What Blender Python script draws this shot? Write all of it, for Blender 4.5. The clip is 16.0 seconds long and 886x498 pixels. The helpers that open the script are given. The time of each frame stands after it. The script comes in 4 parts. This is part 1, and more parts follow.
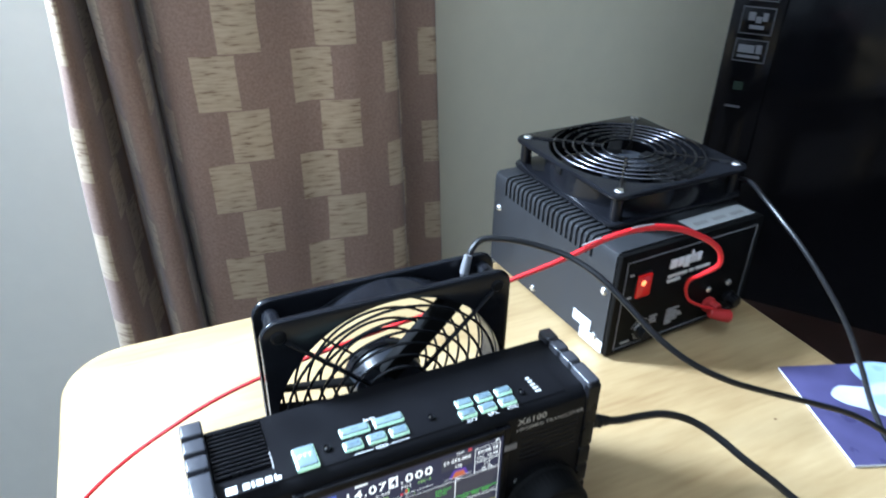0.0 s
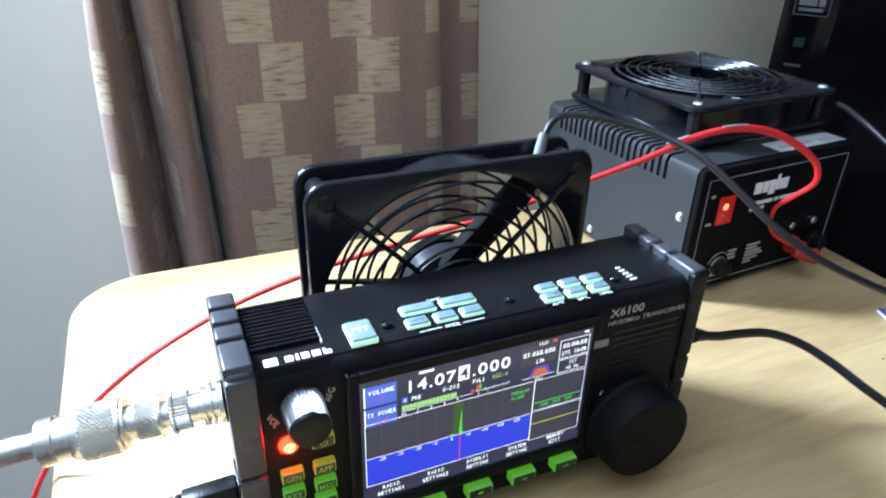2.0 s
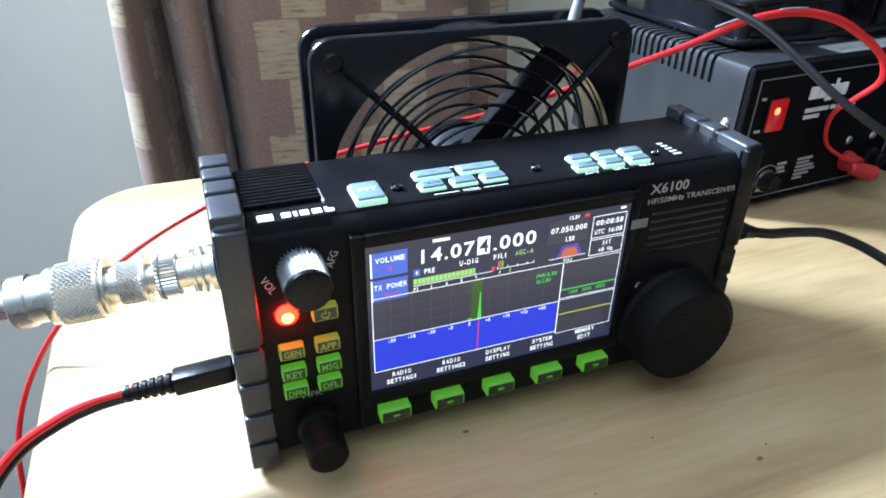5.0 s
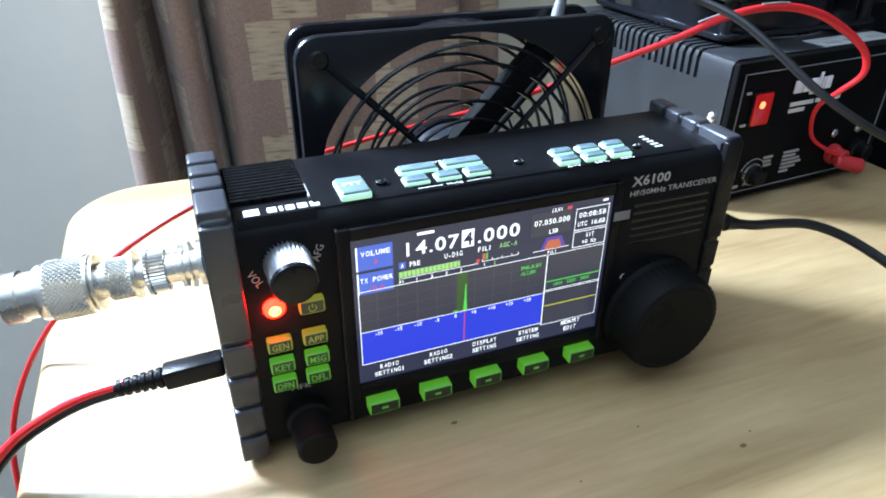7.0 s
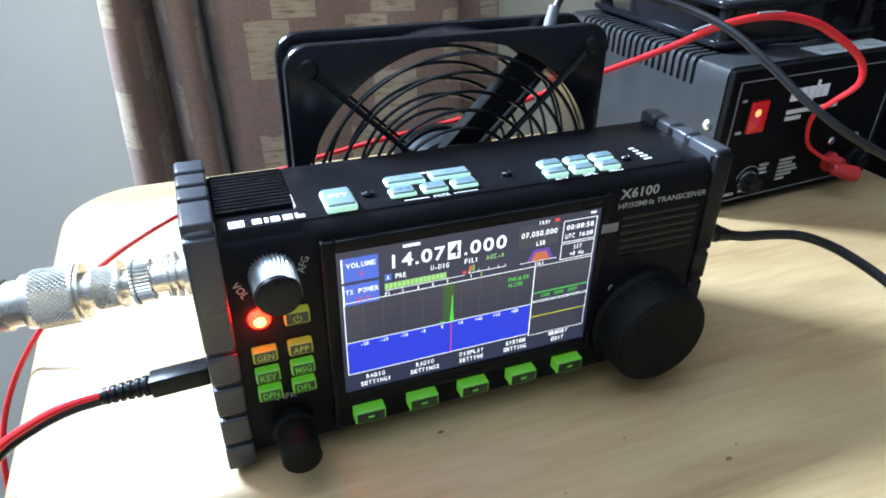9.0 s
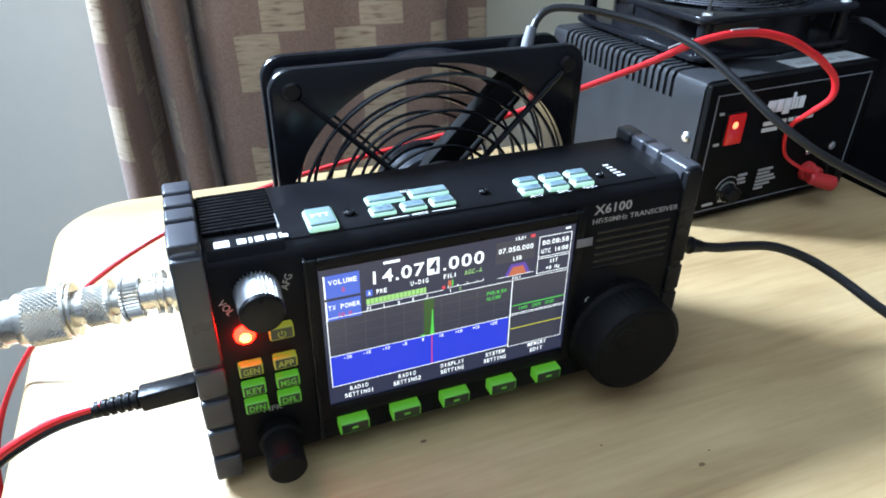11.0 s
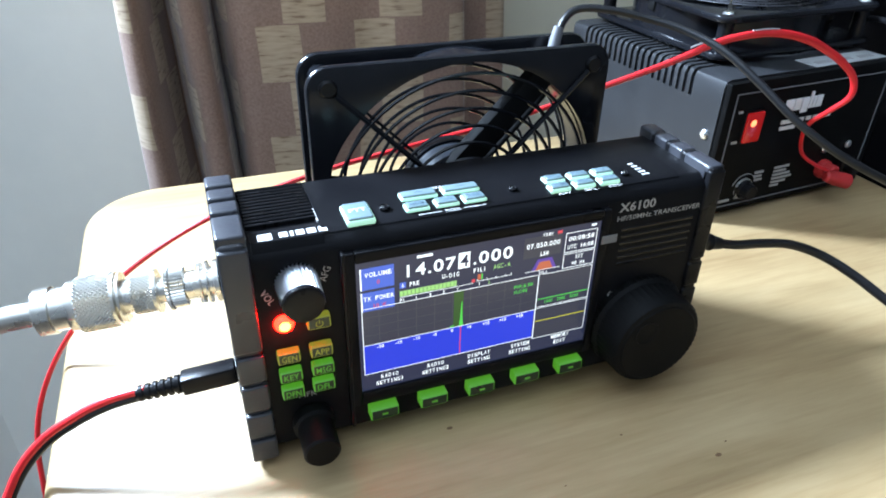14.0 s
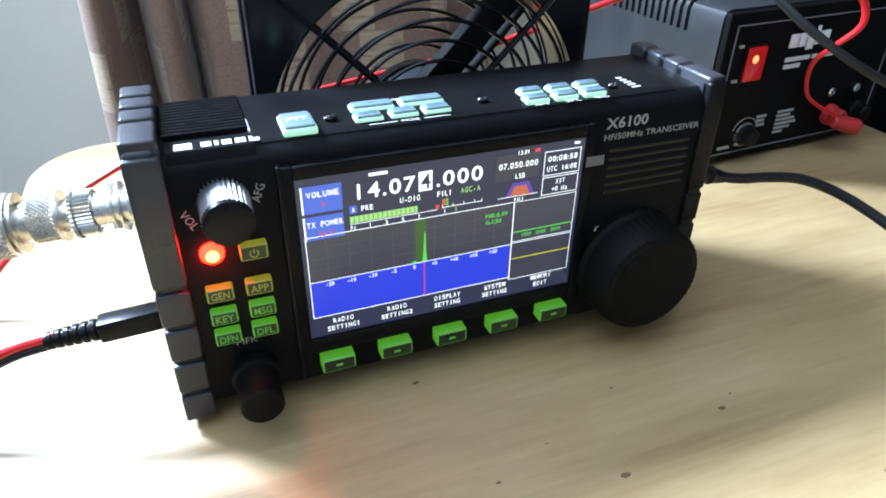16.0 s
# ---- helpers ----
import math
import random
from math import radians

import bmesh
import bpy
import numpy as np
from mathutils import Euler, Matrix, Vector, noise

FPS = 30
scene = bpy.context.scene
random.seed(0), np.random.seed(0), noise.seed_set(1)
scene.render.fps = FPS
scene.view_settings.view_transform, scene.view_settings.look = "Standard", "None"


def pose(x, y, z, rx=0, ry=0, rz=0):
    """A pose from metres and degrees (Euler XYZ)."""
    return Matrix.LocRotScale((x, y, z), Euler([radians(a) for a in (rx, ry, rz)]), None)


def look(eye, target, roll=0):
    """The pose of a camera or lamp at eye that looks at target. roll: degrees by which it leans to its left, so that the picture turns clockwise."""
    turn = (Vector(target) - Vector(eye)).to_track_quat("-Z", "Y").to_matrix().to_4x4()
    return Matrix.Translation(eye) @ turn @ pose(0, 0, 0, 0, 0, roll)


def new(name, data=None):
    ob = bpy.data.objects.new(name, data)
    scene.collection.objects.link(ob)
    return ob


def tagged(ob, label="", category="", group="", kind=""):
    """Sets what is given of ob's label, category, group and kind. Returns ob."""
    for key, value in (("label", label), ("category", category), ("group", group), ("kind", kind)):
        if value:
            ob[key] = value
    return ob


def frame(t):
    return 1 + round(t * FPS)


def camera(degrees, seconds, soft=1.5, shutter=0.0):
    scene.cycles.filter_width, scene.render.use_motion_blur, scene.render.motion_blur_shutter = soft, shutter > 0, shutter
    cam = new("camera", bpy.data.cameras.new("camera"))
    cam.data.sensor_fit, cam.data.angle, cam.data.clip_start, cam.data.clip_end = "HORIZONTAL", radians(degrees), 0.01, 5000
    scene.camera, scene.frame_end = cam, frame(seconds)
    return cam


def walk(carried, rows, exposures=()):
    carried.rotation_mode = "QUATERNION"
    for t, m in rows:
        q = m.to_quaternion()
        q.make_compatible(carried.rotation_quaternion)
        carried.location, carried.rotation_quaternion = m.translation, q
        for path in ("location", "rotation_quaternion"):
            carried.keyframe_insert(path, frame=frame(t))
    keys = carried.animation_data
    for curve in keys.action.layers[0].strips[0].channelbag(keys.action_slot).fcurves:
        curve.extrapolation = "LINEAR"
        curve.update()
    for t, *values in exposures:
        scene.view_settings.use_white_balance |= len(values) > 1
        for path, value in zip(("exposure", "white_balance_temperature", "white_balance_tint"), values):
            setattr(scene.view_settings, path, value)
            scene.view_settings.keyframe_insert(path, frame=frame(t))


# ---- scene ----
# ---- the camera and its walk ----
cam = camera(66.42, 16.0, soft=1.8, shutter=0.5)
PATH = [
    (0, (-0.03119, -0.18632, 1.05198), (0.15345, 0.20460, 0.80080), 1.424),
    (0.5, (-0.06093, -0.20477, 1.05715), (0.14642, 0.17213, 0.80229), 2.639),
    (1, (-0.07408, -0.19288, 1.02810), (0.13158, 0.19475, 0.78841), 3.318),
    (1.5, (-0.05687, -0.17959, 0.99113), (0.13554, 0.21767, 0.75627), 1.654),
    (2, (-0.04713, -0.16702, 0.97027), (0.13183, 0.23635, 0.73517), 1.685),
    (2.5, (-0.04466, -0.16419, 0.94453), (0.12637, 0.24041, 0.70569), 0.334),
    (3, (-0.04345, -0.16403, 0.93067), (0.12141, 0.24092, 0.68812), -0.019),
    (3.5, (-0.04459, -0.16300, 0.92791), (0.11636, 0.24006, 0.67965), 0.451),
    (6, (-0.03852, -0.16432, 0.92785), (0.11596, 0.23650, 0.67196), 1.027),
    (6.5, (-0.04043, -0.16604, 0.92684), (0.11457, 0.23428, 0.67048), 0.793),
    (7, (-0.03835, -0.16862, 0.92770), (0.11910, 0.23182, 0.67304), 0.564),
    (7.5, (-0.03662, -0.16855, 0.93136), (0.12049, 0.23216, 0.67691), 0.889),
    (8, (-0.03654, -0.16795, 0.92956), (0.12124, 0.23136, 0.67332), 1.074),
    (8.5, (-0.03415, -0.16939, 0.93064), (0.12083, 0.22988, 0.67263), 0.948),
    (9, (-0.03265, -0.16808, 0.93225), (0.12222, 0.23147, 0.67460), 1.038),
    (9.5, (-0.03184, -0.16848, 0.93555), (0.12403, 0.23071, 0.67797), 1.182),
    (10, (-0.03054, -0.17012, 0.93810), (0.12697, 0.22973, 0.68254), 1.170),
    (12.5, (-0.02917, -0.17847, 0.94315), (0.12874, 0.22151, 0.68804), 0.399),
    (13, (-0.03448, -0.17450, 0.94717), (0.12125, 0.22304, 0.68697), 1.650),
    (13.5, (-0.03875, -0.17302, 0.94761), (0.11468, 0.22539, 0.68736), 1.746),
    (14, (-0.03956, -0.17709, 0.94556), (0.11325, 0.22026, 0.68333), 1.290),
    (14.5, (-0.03621, -0.17786, 0.93733), (0.11414, 0.21985, 0.67422), 0.881),
    (15, (-0.02303, -0.17362, 0.92063), (0.13900, 0.22151, 0.66058), 1.145),
    (15.5, (-0.02197, -0.16654, 0.90753), (0.13583, 0.22515, 0.63980), 1.015),
    (16, (-0.02301, -0.16594, 0.91048), (0.13149, 0.22790, 0.64399), 0.881),
]
walk(cam, [(t, look(eye, target, roll)) for t, eye, target, roll in PATH])

# ---- helpers of this scene ----
TOP = 0.75              # height of the table top
DATUM = TOP + 0.0757    # height of the screen's upper edge: origin of the table-top measures


def at_table(x, y, z):
    """Millimetres from the screen's upper left corner to world metres."""
    return Vector((x / 1000, y / 1000, DATUM + z / 1000))


WORLD_OF = {}


def thing(name, label, category, loc, rz=0.0, group="", kind="", rx=0.0, ry=0.0):
    ob = new(name)
    ob.empty_display_size = 0.02
    ob.matrix_basis = pose(*loc, rx, ry, rz)
    WORLD_OF[ob.name] = ob.matrix_basis.copy()
    return tagged(ob, label, category, group, kind)


def part(name, bm, material, parent, label="", smooth=0.6, kind="", local=True):
    """One mesh object under a thing or part; with local=False the bmesh is in world metres."""
    if not local:
        bm.transform(WORLD_OF[parent.name].inverted())
    me = bpy.data.meshes.new(name)
    bmesh.ops.recalc_face_normals(bm, faces=bm.faces)
    for f in bm.faces:
        f.smooth = smooth > 0
    if smooth > 0:
        for e in bm.edges:
            if len(e.link_faces) == 2 and e.calc_face_angle(0) > smooth:
                e.smooth = False
    bm.to_mesh(me)
    bm.free()
    me.materials.append(material)
    ob = new(name, me)
    if parent is not None:
        ob.parent = parent
        WORLD_OF[ob.name] = WORLD_OF[parent.name]
    return tagged(ob, label, kind=kind)


def solid(name, bm, material, label, category, kind="", smooth=0.6, group=""):
    """A thing that is one mesh, in world metres."""
    me = bpy.data.meshes.new(name)
    bmesh.ops.recalc_face_normals(bm, faces=bm.faces)
    for f in bm.faces:
        f.smooth = smooth > 0
    for e in bm.edges:
        if len(e.link_faces) == 2 and e.calc_face_angle(0) > smooth:
            e.smooth = False
    bm.to_mesh(me)
    bm.free()
    me.materials.append(material)
    ob = new(name, me)
    WORLD_OF[ob.name] = Matrix.Identity(4)
    return tagged(ob, label, category, group, kind)


def add_box(bm, lo, hi, bevel=0.0, seg=2, m=None):
    """A box between two corners, its edges rounded."""
    t = bmesh.new()
    bmesh.ops.create_cube(t, size=1.0)
    c = [(a + b) / 2 for a, b in zip(lo, hi)]
    s = [abs(b - a) for a, b in zip(lo, hi)]
    t.transform(Matrix.Translation(c) @ Matrix.Diagonal((*s, 1)))
    if bevel > 0:
        bmesh.ops.bevel(t, geom=t.edges[:], offset=bevel, segments=seg, profile=0.5, affect="EDGES")
    if m is not None:
        t.transform(m)
    join(bm, t)
    return bm


def join(bm, t):
    me = bpy.data.meshes.new("tmp")
    t.to_mesh(me)
    t.free()
    bm.from_mesh(me)
    bpy.data.meshes.remove(me)


def box(lo, hi, bevel=0.0, seg=2, m=None):
    return add_box(bmesh.new(), lo, hi, bevel, seg, m)


def axis_turn(axis):
    return Vector((0, 0, 1)).rotation_difference(Vector(axis)).to_matrix().to_4x4()


def add_lathe(bm, profile, origin, axis, seg=32, flute=0.0, flutes=0, caps=True):
    """A turned body: profile of (distance along the axis, radius)."""
    m = Matrix.Translation(origin) @ axis_turn(axis)
    rings = []
    for h, r in profile:
        ring = []
        for i in range(seg):
            a = 2 * math.pi * i / seg
            rr = r
            if flutes and flute:
                rr = r - flute * (0.5 + 0.5 * math.cos(flutes * a))
            ring.append(bm.verts.new(m @ Vector((rr * math.cos(a), rr * math.sin(a), h))))
        rings.append(ring)
    for a, b in zip(rings, rings[1:]):
        for i in range(seg):
            j = (i + 1) % seg
            bm.faces.new((a[i], a[j], b[j], b[i]))
    if caps:
        bm.faces.new(rings[0][::-1])
        bm.faces.new(rings[-1])
    return bm


def lathe(profile, origin, axis, seg=32, flute=0.0, flutes=0, caps=True):
    return add_lathe(bmesh.new(), profile, origin, axis, seg, flute, flutes, caps)


def smooth_path(points, per=8, closed=False):
    """A Catmull-Rom line through the points."""
    p = [Vector(q) for q in points]
    n = len(p)
    out = []
    last = n if closed else n - 1
    for i in range(last):
        if closed:
            a, b, c, d = p[(i - 1) % n], p[i], p[(i + 1) % n], p[(i + 2) % n]
        else:
            b, c = p[i], p[i + 1]
            a = p[i - 1] if i > 0 else b * 2 - c
            d = p[i + 2] if i + 2 < n else c * 2 - b
        for k in range(per):
            s = k / per
            out.append(0.5 * ((2 * b) + (c - a) * s + (2 * a - 5 * b + 4 * c - d) * s * s + (3 * b - a - 3 * c + d) * s ** 3))
    if not closed:
        out.append(p[-1])
    return out


def add_tube(bm, pts, r, seg=10, closed=False):
    """A round wire of radius r along a line of points."""
    pts = [Vector(q) for q in pts]
    n = len(pts)
    rings = []
    up = None
    for i in range(n):
        if closed:
            d = (pts[(i + 1) % n] - pts[i - 1]).normalized()
        else:
            d = (pts[min(i + 1, n - 1)] - pts[max(i - 1, 0)]).normalized()
        if up is None:
            up = d.orthogonal().normalized()
        up = (up - d * up.dot(d)).normalized()
        side = d.cross(up)
        rad = r(i / (n - 1)) if callable(r) else r
        rings.append([bm.verts.new(pts[i] + rad * (math.cos(a) * up + math.sin(a) * side)) for a in (2 * math.pi * k / seg for k in range(seg))])
    pairs = list(zip(rings, rings[1:]))
    for a, b in pairs:
        for k in range(seg):
            j = (k + 1) % seg
            bm.faces.new((a[k], a[j], b[j], b[k]))
    if closed:
        a, b = rings[-1], rings[0]
        off = min(range(seg), key=lambda o: (a[0].co - b[o].co).length)
        for k in range(seg):
            j = (k + 1) % seg
            bm.faces.new((a[k], a[j], b[(j + off) % seg], b[(k + off) % seg]))
    else:
        bm.faces.new(rings[0][::-1])
        bm.faces.new(rings[-1])
    return bm


def tube(pts, r, seg=10, closed=False):
    return add_tube(bmesh.new(), pts, r, seg, closed)


def circle(c, r, axis, n=48):
    m = Matrix.Translation(c) @ axis_turn(axis)
    return [m @ Vector((r * math.cos(2 * math.pi * k / n), r * math.sin(2 * math.pi * k / n), 0)) for k in range(n)]


FLAT = bpy.data.curves


def lettering(name, body, height, material, parent, m, width=0.0, bold=0.0, align="CENTER", label=""):
    """Words in the built-in font, centred at m, letters height tall, squeezed to width where given. m: world pose of the text plane."""
    cu = FLAT.new(name, "FONT")
    cu.body, cu.size, cu.extrude = body, 1.0, 0.0
    cu.resolution_u, cu.offset = 2, bold
    cu.align_x, cu.align_y = "LEFT", "BOTTOM_BASELINE"
    tmp = bpy.data.objects.new(name, cu)
    me = bpy.data.meshes.new_from_object(tmp)
    bpy.data.objects.remove(tmp)
    FLAT.remove(cu)
    xs = [v.co.x for v in me.vertices]
    ys = [v.co.y for v in me.vertices]
    x0, x1, y0, y1 = min(xs), max(xs), min(ys), max(ys)
    s = height / (y1 - y0)
    sx = width / (x1 - x0) if width else s
    shift = {"CENTER": -(x0 + x1) / 2, "LEFT": -x0, "RIGHT": -x1}[align]
    me.transform(Matrix.Diagonal((sx, s, 1, 1)) @ Matrix.Translation((shift, -(y0 + y1) / 2, 0)))
    me.transform(WORLD_OF[parent.name].inverted() @ m)
    me.name = name
    me.materials.append(material)
    ob = new(name, me)
    ob.parent = parent
    WORLD_OF[ob.name] = WORLD_OF[parent.name]
    return tagged(ob, label)


def plate(bm, quad):
    """A flat face through world points."""
    bm.faces.new([bm.verts.new(Vector(q)) for q in quad])
    return bm


# ---- materials ----
def nodes_of(name):
    m = bpy.data.materials.new(name)
    m.use_nodes = True
    nt = m.node_tree
    nt.nodes.clear()
    out = nt.nodes.new("ShaderNodeOutputMaterial")
    sh = nt.nodes.new("ShaderNodeBsdfPrincipled")
    nt.links.new(sh.outputs[0], out.inputs[0])
    return m, nt, sh


def noise_node(nt, scale, detail=4.0, rough=0.55, stretch=(1, 1, 1), space="Object"):
    tc = nt.nodes.new("ShaderNodeTexCoord")
    mp = nt.nodes.new("ShaderNodeMapping")
    mp.inputs["Scale"].default_value = stretch
    n = nt.nodes.new("ShaderNodeTexNoise")
    n.inputs["Scale"].default_value, n.inputs["Detail"].default_value, n.inputs["Roughness"].default_value = scale, detail, rough
    nt.links.new(tc.outputs[space], mp.inputs[0])
    nt.links.new(mp.outputs[0], n.inputs["Vector"])
    return n


def ramp(nt, src, stops):
    r = nt.nodes.new("ShaderNodeValToRGB")
    r.color_ramp.elements[0].position, r.color_ramp.elements[0].color = stops[0][0], (*stops[0][1], 1)
    r.color_ramp.elements[1].position, r.color_ramp.elements[1].color = stops[-1][0], (*stops[-1][1], 1)
    for p, c in stops[1:-1]:
        e = r.color_ramp.elements.new(p)
        e.color = (*c, 1)
    nt.links.new(src, r.inputs[0])
    return r


def bump(nt, sh, src, strength, dist=0.001):
    b = nt.nodes.new("ShaderNodeBump")
    b.inputs["Strength"].default_value, b.inputs["Distance"].default_value = strength, dist
    nt.links.new(src, b.inputs["Height"])
    nt.links.new(b.outputs[0], sh.inputs["Normal"])


def plain(name, color, rough=0.5, metal=0.0, grain=900.0, vary=0.18, relief=0.12, coat=0.0, spec=0.5):
    """A moulded or painted surface with fine grain and broad smudges."""
    m, nt, sh = nodes_of(name)
    fine, broad = noise_node(nt, grain), noise_node(nt, 35.0, 5.0)
    lo, hi = [c * (1 - vary) for c in color], [min(1, c * (1 + vary)) for c in color]
    r = ramp(nt, broad.outputs[0], [(0.3, lo), (0.7, hi)])
    nt.links.new(r.outputs[0], sh.inputs["Base Color"])
    rr = ramp(nt, broad.outputs[0], [(0.25, [max(0, rough - 0.08)] * 3), (0.75, [min(1, rough + 0.10)] * 3)])
    nt.links.new(rr.outputs[0], sh.inputs["Roughness"])
    sh.inputs["Metallic"].default_value = metal
    sh.inputs["Specular IOR Level"].default_value = spec
    sh.inputs["Coat Weight"].default_value = coat
    if relief:
        bump(nt, sh, fine.outputs[0], relief, 0.0004)
    return m


def glow(name, color, strength, base=(0.02, 0.02, 0.02), rough=0.3):
    m, nt, sh = nodes_of(name)
    sh.inputs["Base Color"].default_value = (*base, 1)
    sh.inputs["Emission Color"].default_value = (*color, 1)
    sh.inputs["Emission Strength"].default_value = strength
    sh.inputs["Roughness"].default_value = rough
    return m


def pine():
    m, nt, sh = nodes_of("pine_board")
    broad = noise_node(nt, 7.0, 4.0, 0.5, (1.0, 4.0, 1.0))
    grain = noise_node(nt, 26.0, 6.0, 0.6, (1.0, 14.0, 1.0))
    fine = noise_node(nt, 60.0, 4.0, 0.6, (1.0, 9.0, 1.0))
    mix = nt.nodes.new("ShaderNodeMath")
    mix.operation = "MULTIPLY_ADD"
    nt.links.new(grain.outputs[0], mix.inputs[0])
    mix.inputs[1].default_value = 0.30
    half = nt.nodes.new("ShaderNodeMath")
    half.operation = "MULTIPLY"
    half.inputs[1].default_value = 0.70
    nt.links.new(broad.outputs[0], half.inputs[0])
    nt.links.new(half.outputs[0], mix.inputs[2])
    r = ramp(nt, mix.outputs[0], [(0.34, (0.275, 0.172, 0.077)), (0.48, (0.375, 0.258, 0.126)), (0.64, (0.45, 0.325, 0.172))])
    tint = nt.nodes.new("ShaderNodeMix")
    tint.data_type, tint.blend_type = "RGBA", "MULTIPLY"
    tint.inputs[0].default_value = 0.15
    fr = ramp(nt, fine.outputs[0], [(0.35, (0.72, 0.66, 0.56)), (0.6, (1, 1, 1))])
    nt.links.new(r.outputs[0], tint.inputs[6])
    nt.links.new(fr.outputs[0], tint.inputs[7])
    nt.links.new(tint.outputs[2], sh.inputs["Base Color"])
    sh.inputs["Roughness"].default_value = 0.42
    sh.inputs["Coat Weight"].default_value = 0.15
    sh.inputs["Coat Roughness"].default_value = 0.3
    bump(nt, sh, fine.outputs[0], 0.08, 0.0004)
    return m


CLOTH_U, CLOTH_V = -0.009, 0.017


def curtain_cloth():
    """Brown weave with staggered tan squares, each slubbed with short dark threads."""
    m, nt, sh = nodes_of("curtain_cloth")
    L = nt.links.new

    def op(kind, a, b=None, c=None):
        n = nt.nodes.new("ShaderNodeMath")
        n.operation = kind
        for i, v in enumerate((a, b, c)):
            if v is None:
                continue
            if isinstance(v, (int, float)):
                n.inputs[i].default_value = v
            else:
                L(v, n.inputs[i])
        return n.outputs[0]

    uv = nt.nodes.new("ShaderNodeUVMap")
    uv.uv_map = "cloth"
    sep = nt.nodes.new("ShaderNodeSeparateXYZ")
    L(uv.outputs[0], sep.inputs[0])
    wob = noise_node(nt, 14.0, 2.0)
    u = op("ADD", op("ADD", sep.outputs[0], CLOTH_U), op("MULTIPLY", op("SUBTRACT", wob.outputs[0], 0.5), 0.004))
    v = op("ADD", sep.outputs[1], CLOTH_V)
    row = op("FLOOR", op("DIVIDE", v, 0.0485))
    odd = op("FLOORED_MODULO", row, 2.0)
    su = op("FLOORED_MODULO", op("SUBTRACT", u, op("MULTIPLY", odd, 0.023)), 0.084)
    inside_u = op("MULTIPLY", op("GREATER_THAN", su, 0.004), op("LESS_THAN", su, 0.040))
    fv = op("FLOORED_MODULO", v, 0.0485)
    inside = op("MULTIPLY", inside_u, op("GREATER_THAN", fv, 0.0012))
    comb = nt.nodes.new("ShaderNodeCombineXYZ")
    L(op("MULTIPLY", sep.outputs[0], 55.0), comb.inputs[0])
    L(op("MULTIPLY", sep.outputs[1], 330.0), comb.inputs[1])
    th = nt.nodes.new("ShaderNodeTexNoise")
    th.inputs["Scale"].default_value, th.inputs["Detail"].default_value = 1.0, 2.0
    L(comb.outputs[0], th.inputs["Vector"])
    slub = ramp(nt, th.outputs[0], [(0.33, (0.27, 0.175, 0.11)), (0.42, (0.45, 0.33, 0.215)), (0.62, (0.53, 0.40, 0.265))])
    weave = noise_node(nt, 420.0, 2.0)
    brown = ramp(nt, weave.outputs[0], [(0.3, (0.26, 0.160, 0.116)), (0.7, (0.34, 0.220, 0.163))])
    mix = nt.nodes.new("ShaderNodeMix")
    mix.data_type = "RGBA"
    L(inside, mix.inputs[0])
    L(brown.outputs[0], mix.inputs[6])
    L(slub.outputs[0], mix.inputs[7])
    L(mix.outputs[2], sh.inputs["Base Color"])
    sh.inputs["Roughness"].default_value = 0.8
    sh.inputs["Sheen Weight"].default_value = 0.25
    sh.inputs["Sheen Roughness"].default_value = 0.4
    bump(nt, sh, op("ADD", th.outputs[0], weave.outputs[0]), 0.3, 0.0006)
    return m


def knurled(name, color, scale=900.0):
    m, nt, sh = nodes_of(name)
    sh.inputs["Base Color"].default_value = (*color, 1)
    sh.inputs["Metallic"].default_value = 1.0
    n = noise_node(nt, 120.0, 3.0)
    rr = ramp(nt, n.outputs[0], [(0.3, [0.2] * 3), (0.7, [0.36] * 3)])
    nt.links.new(rr.outputs[0], sh.inputs["Roughness"])
    return m


def clear_glass():
    m, nt, sh = nodes_of("window_glass")
    sh.inputs["Base Color"].default_value = (1, 1, 1, 1)
    sh.inputs["Roughness"].default_value = 0.0
    sh.inputs["Transmission Weight"].default_value = 1.0
    sh.inputs["IOR"].default_value = 1.05
    return m


M_WALL = plain("wall_paint", (0.79, 0.765, 0.68), 0.85, grain=300, vary=0.015, relief=0.25)
M_BEIGE = plain("beige_wall_paint", (0.82, 0.745, 0.56), 0.85, grain=300, vary=0.02, relief=0.25)
# walls out of view: grey chosen to hold down the bounced fill light
M_FAR_WALL = plain("unseen_wall_fill_tone", (0.27, 0.268, 0.264), 0.85, grain=300, vary=0.06, relief=0.25)
M_CEIL = plain("ceiling_paint", (0.78, 0.78, 0.77), 0.9, grain=300, vary=0.03, relief=0.2)
M_WHITE = plain("white_gloss_paint", (0.8, 0.8, 0.78), 0.4, vary=0.03, relief=0.05)
M_FLOOR = plain("dark_carpet", (0.05, 0.038, 0.03), 0.95, grain=700, vary=0.3, relief=0.8)
M_PINE = pine()
M_KNOT = plain("pine_knot", (0.17, 0.09, 0.04), 0.5, vary=0.4)
M_CLOTH = curtain_cloth()
M_GLASS = clear_glass()
M_BLACK = plain("black_plastic", (0.006, 0.006, 0.007), 0.30, grain=1500, relief=0.10, spec=0.16)
M_GLOSS = plain("black_gloss_plastic", (0.004, 0.004, 0.005), 0.14, grain=500, relief=0.02, vary=0.1, spec=0.25)
M_MATT = plain("black_anodised", (0.006, 0.006, 0.007), 0.34, grain=2500, relief=0.15, spec=0.08)
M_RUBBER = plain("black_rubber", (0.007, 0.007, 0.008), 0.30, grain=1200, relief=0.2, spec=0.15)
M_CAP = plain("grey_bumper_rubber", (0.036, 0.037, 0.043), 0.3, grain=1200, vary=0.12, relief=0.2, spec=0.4)
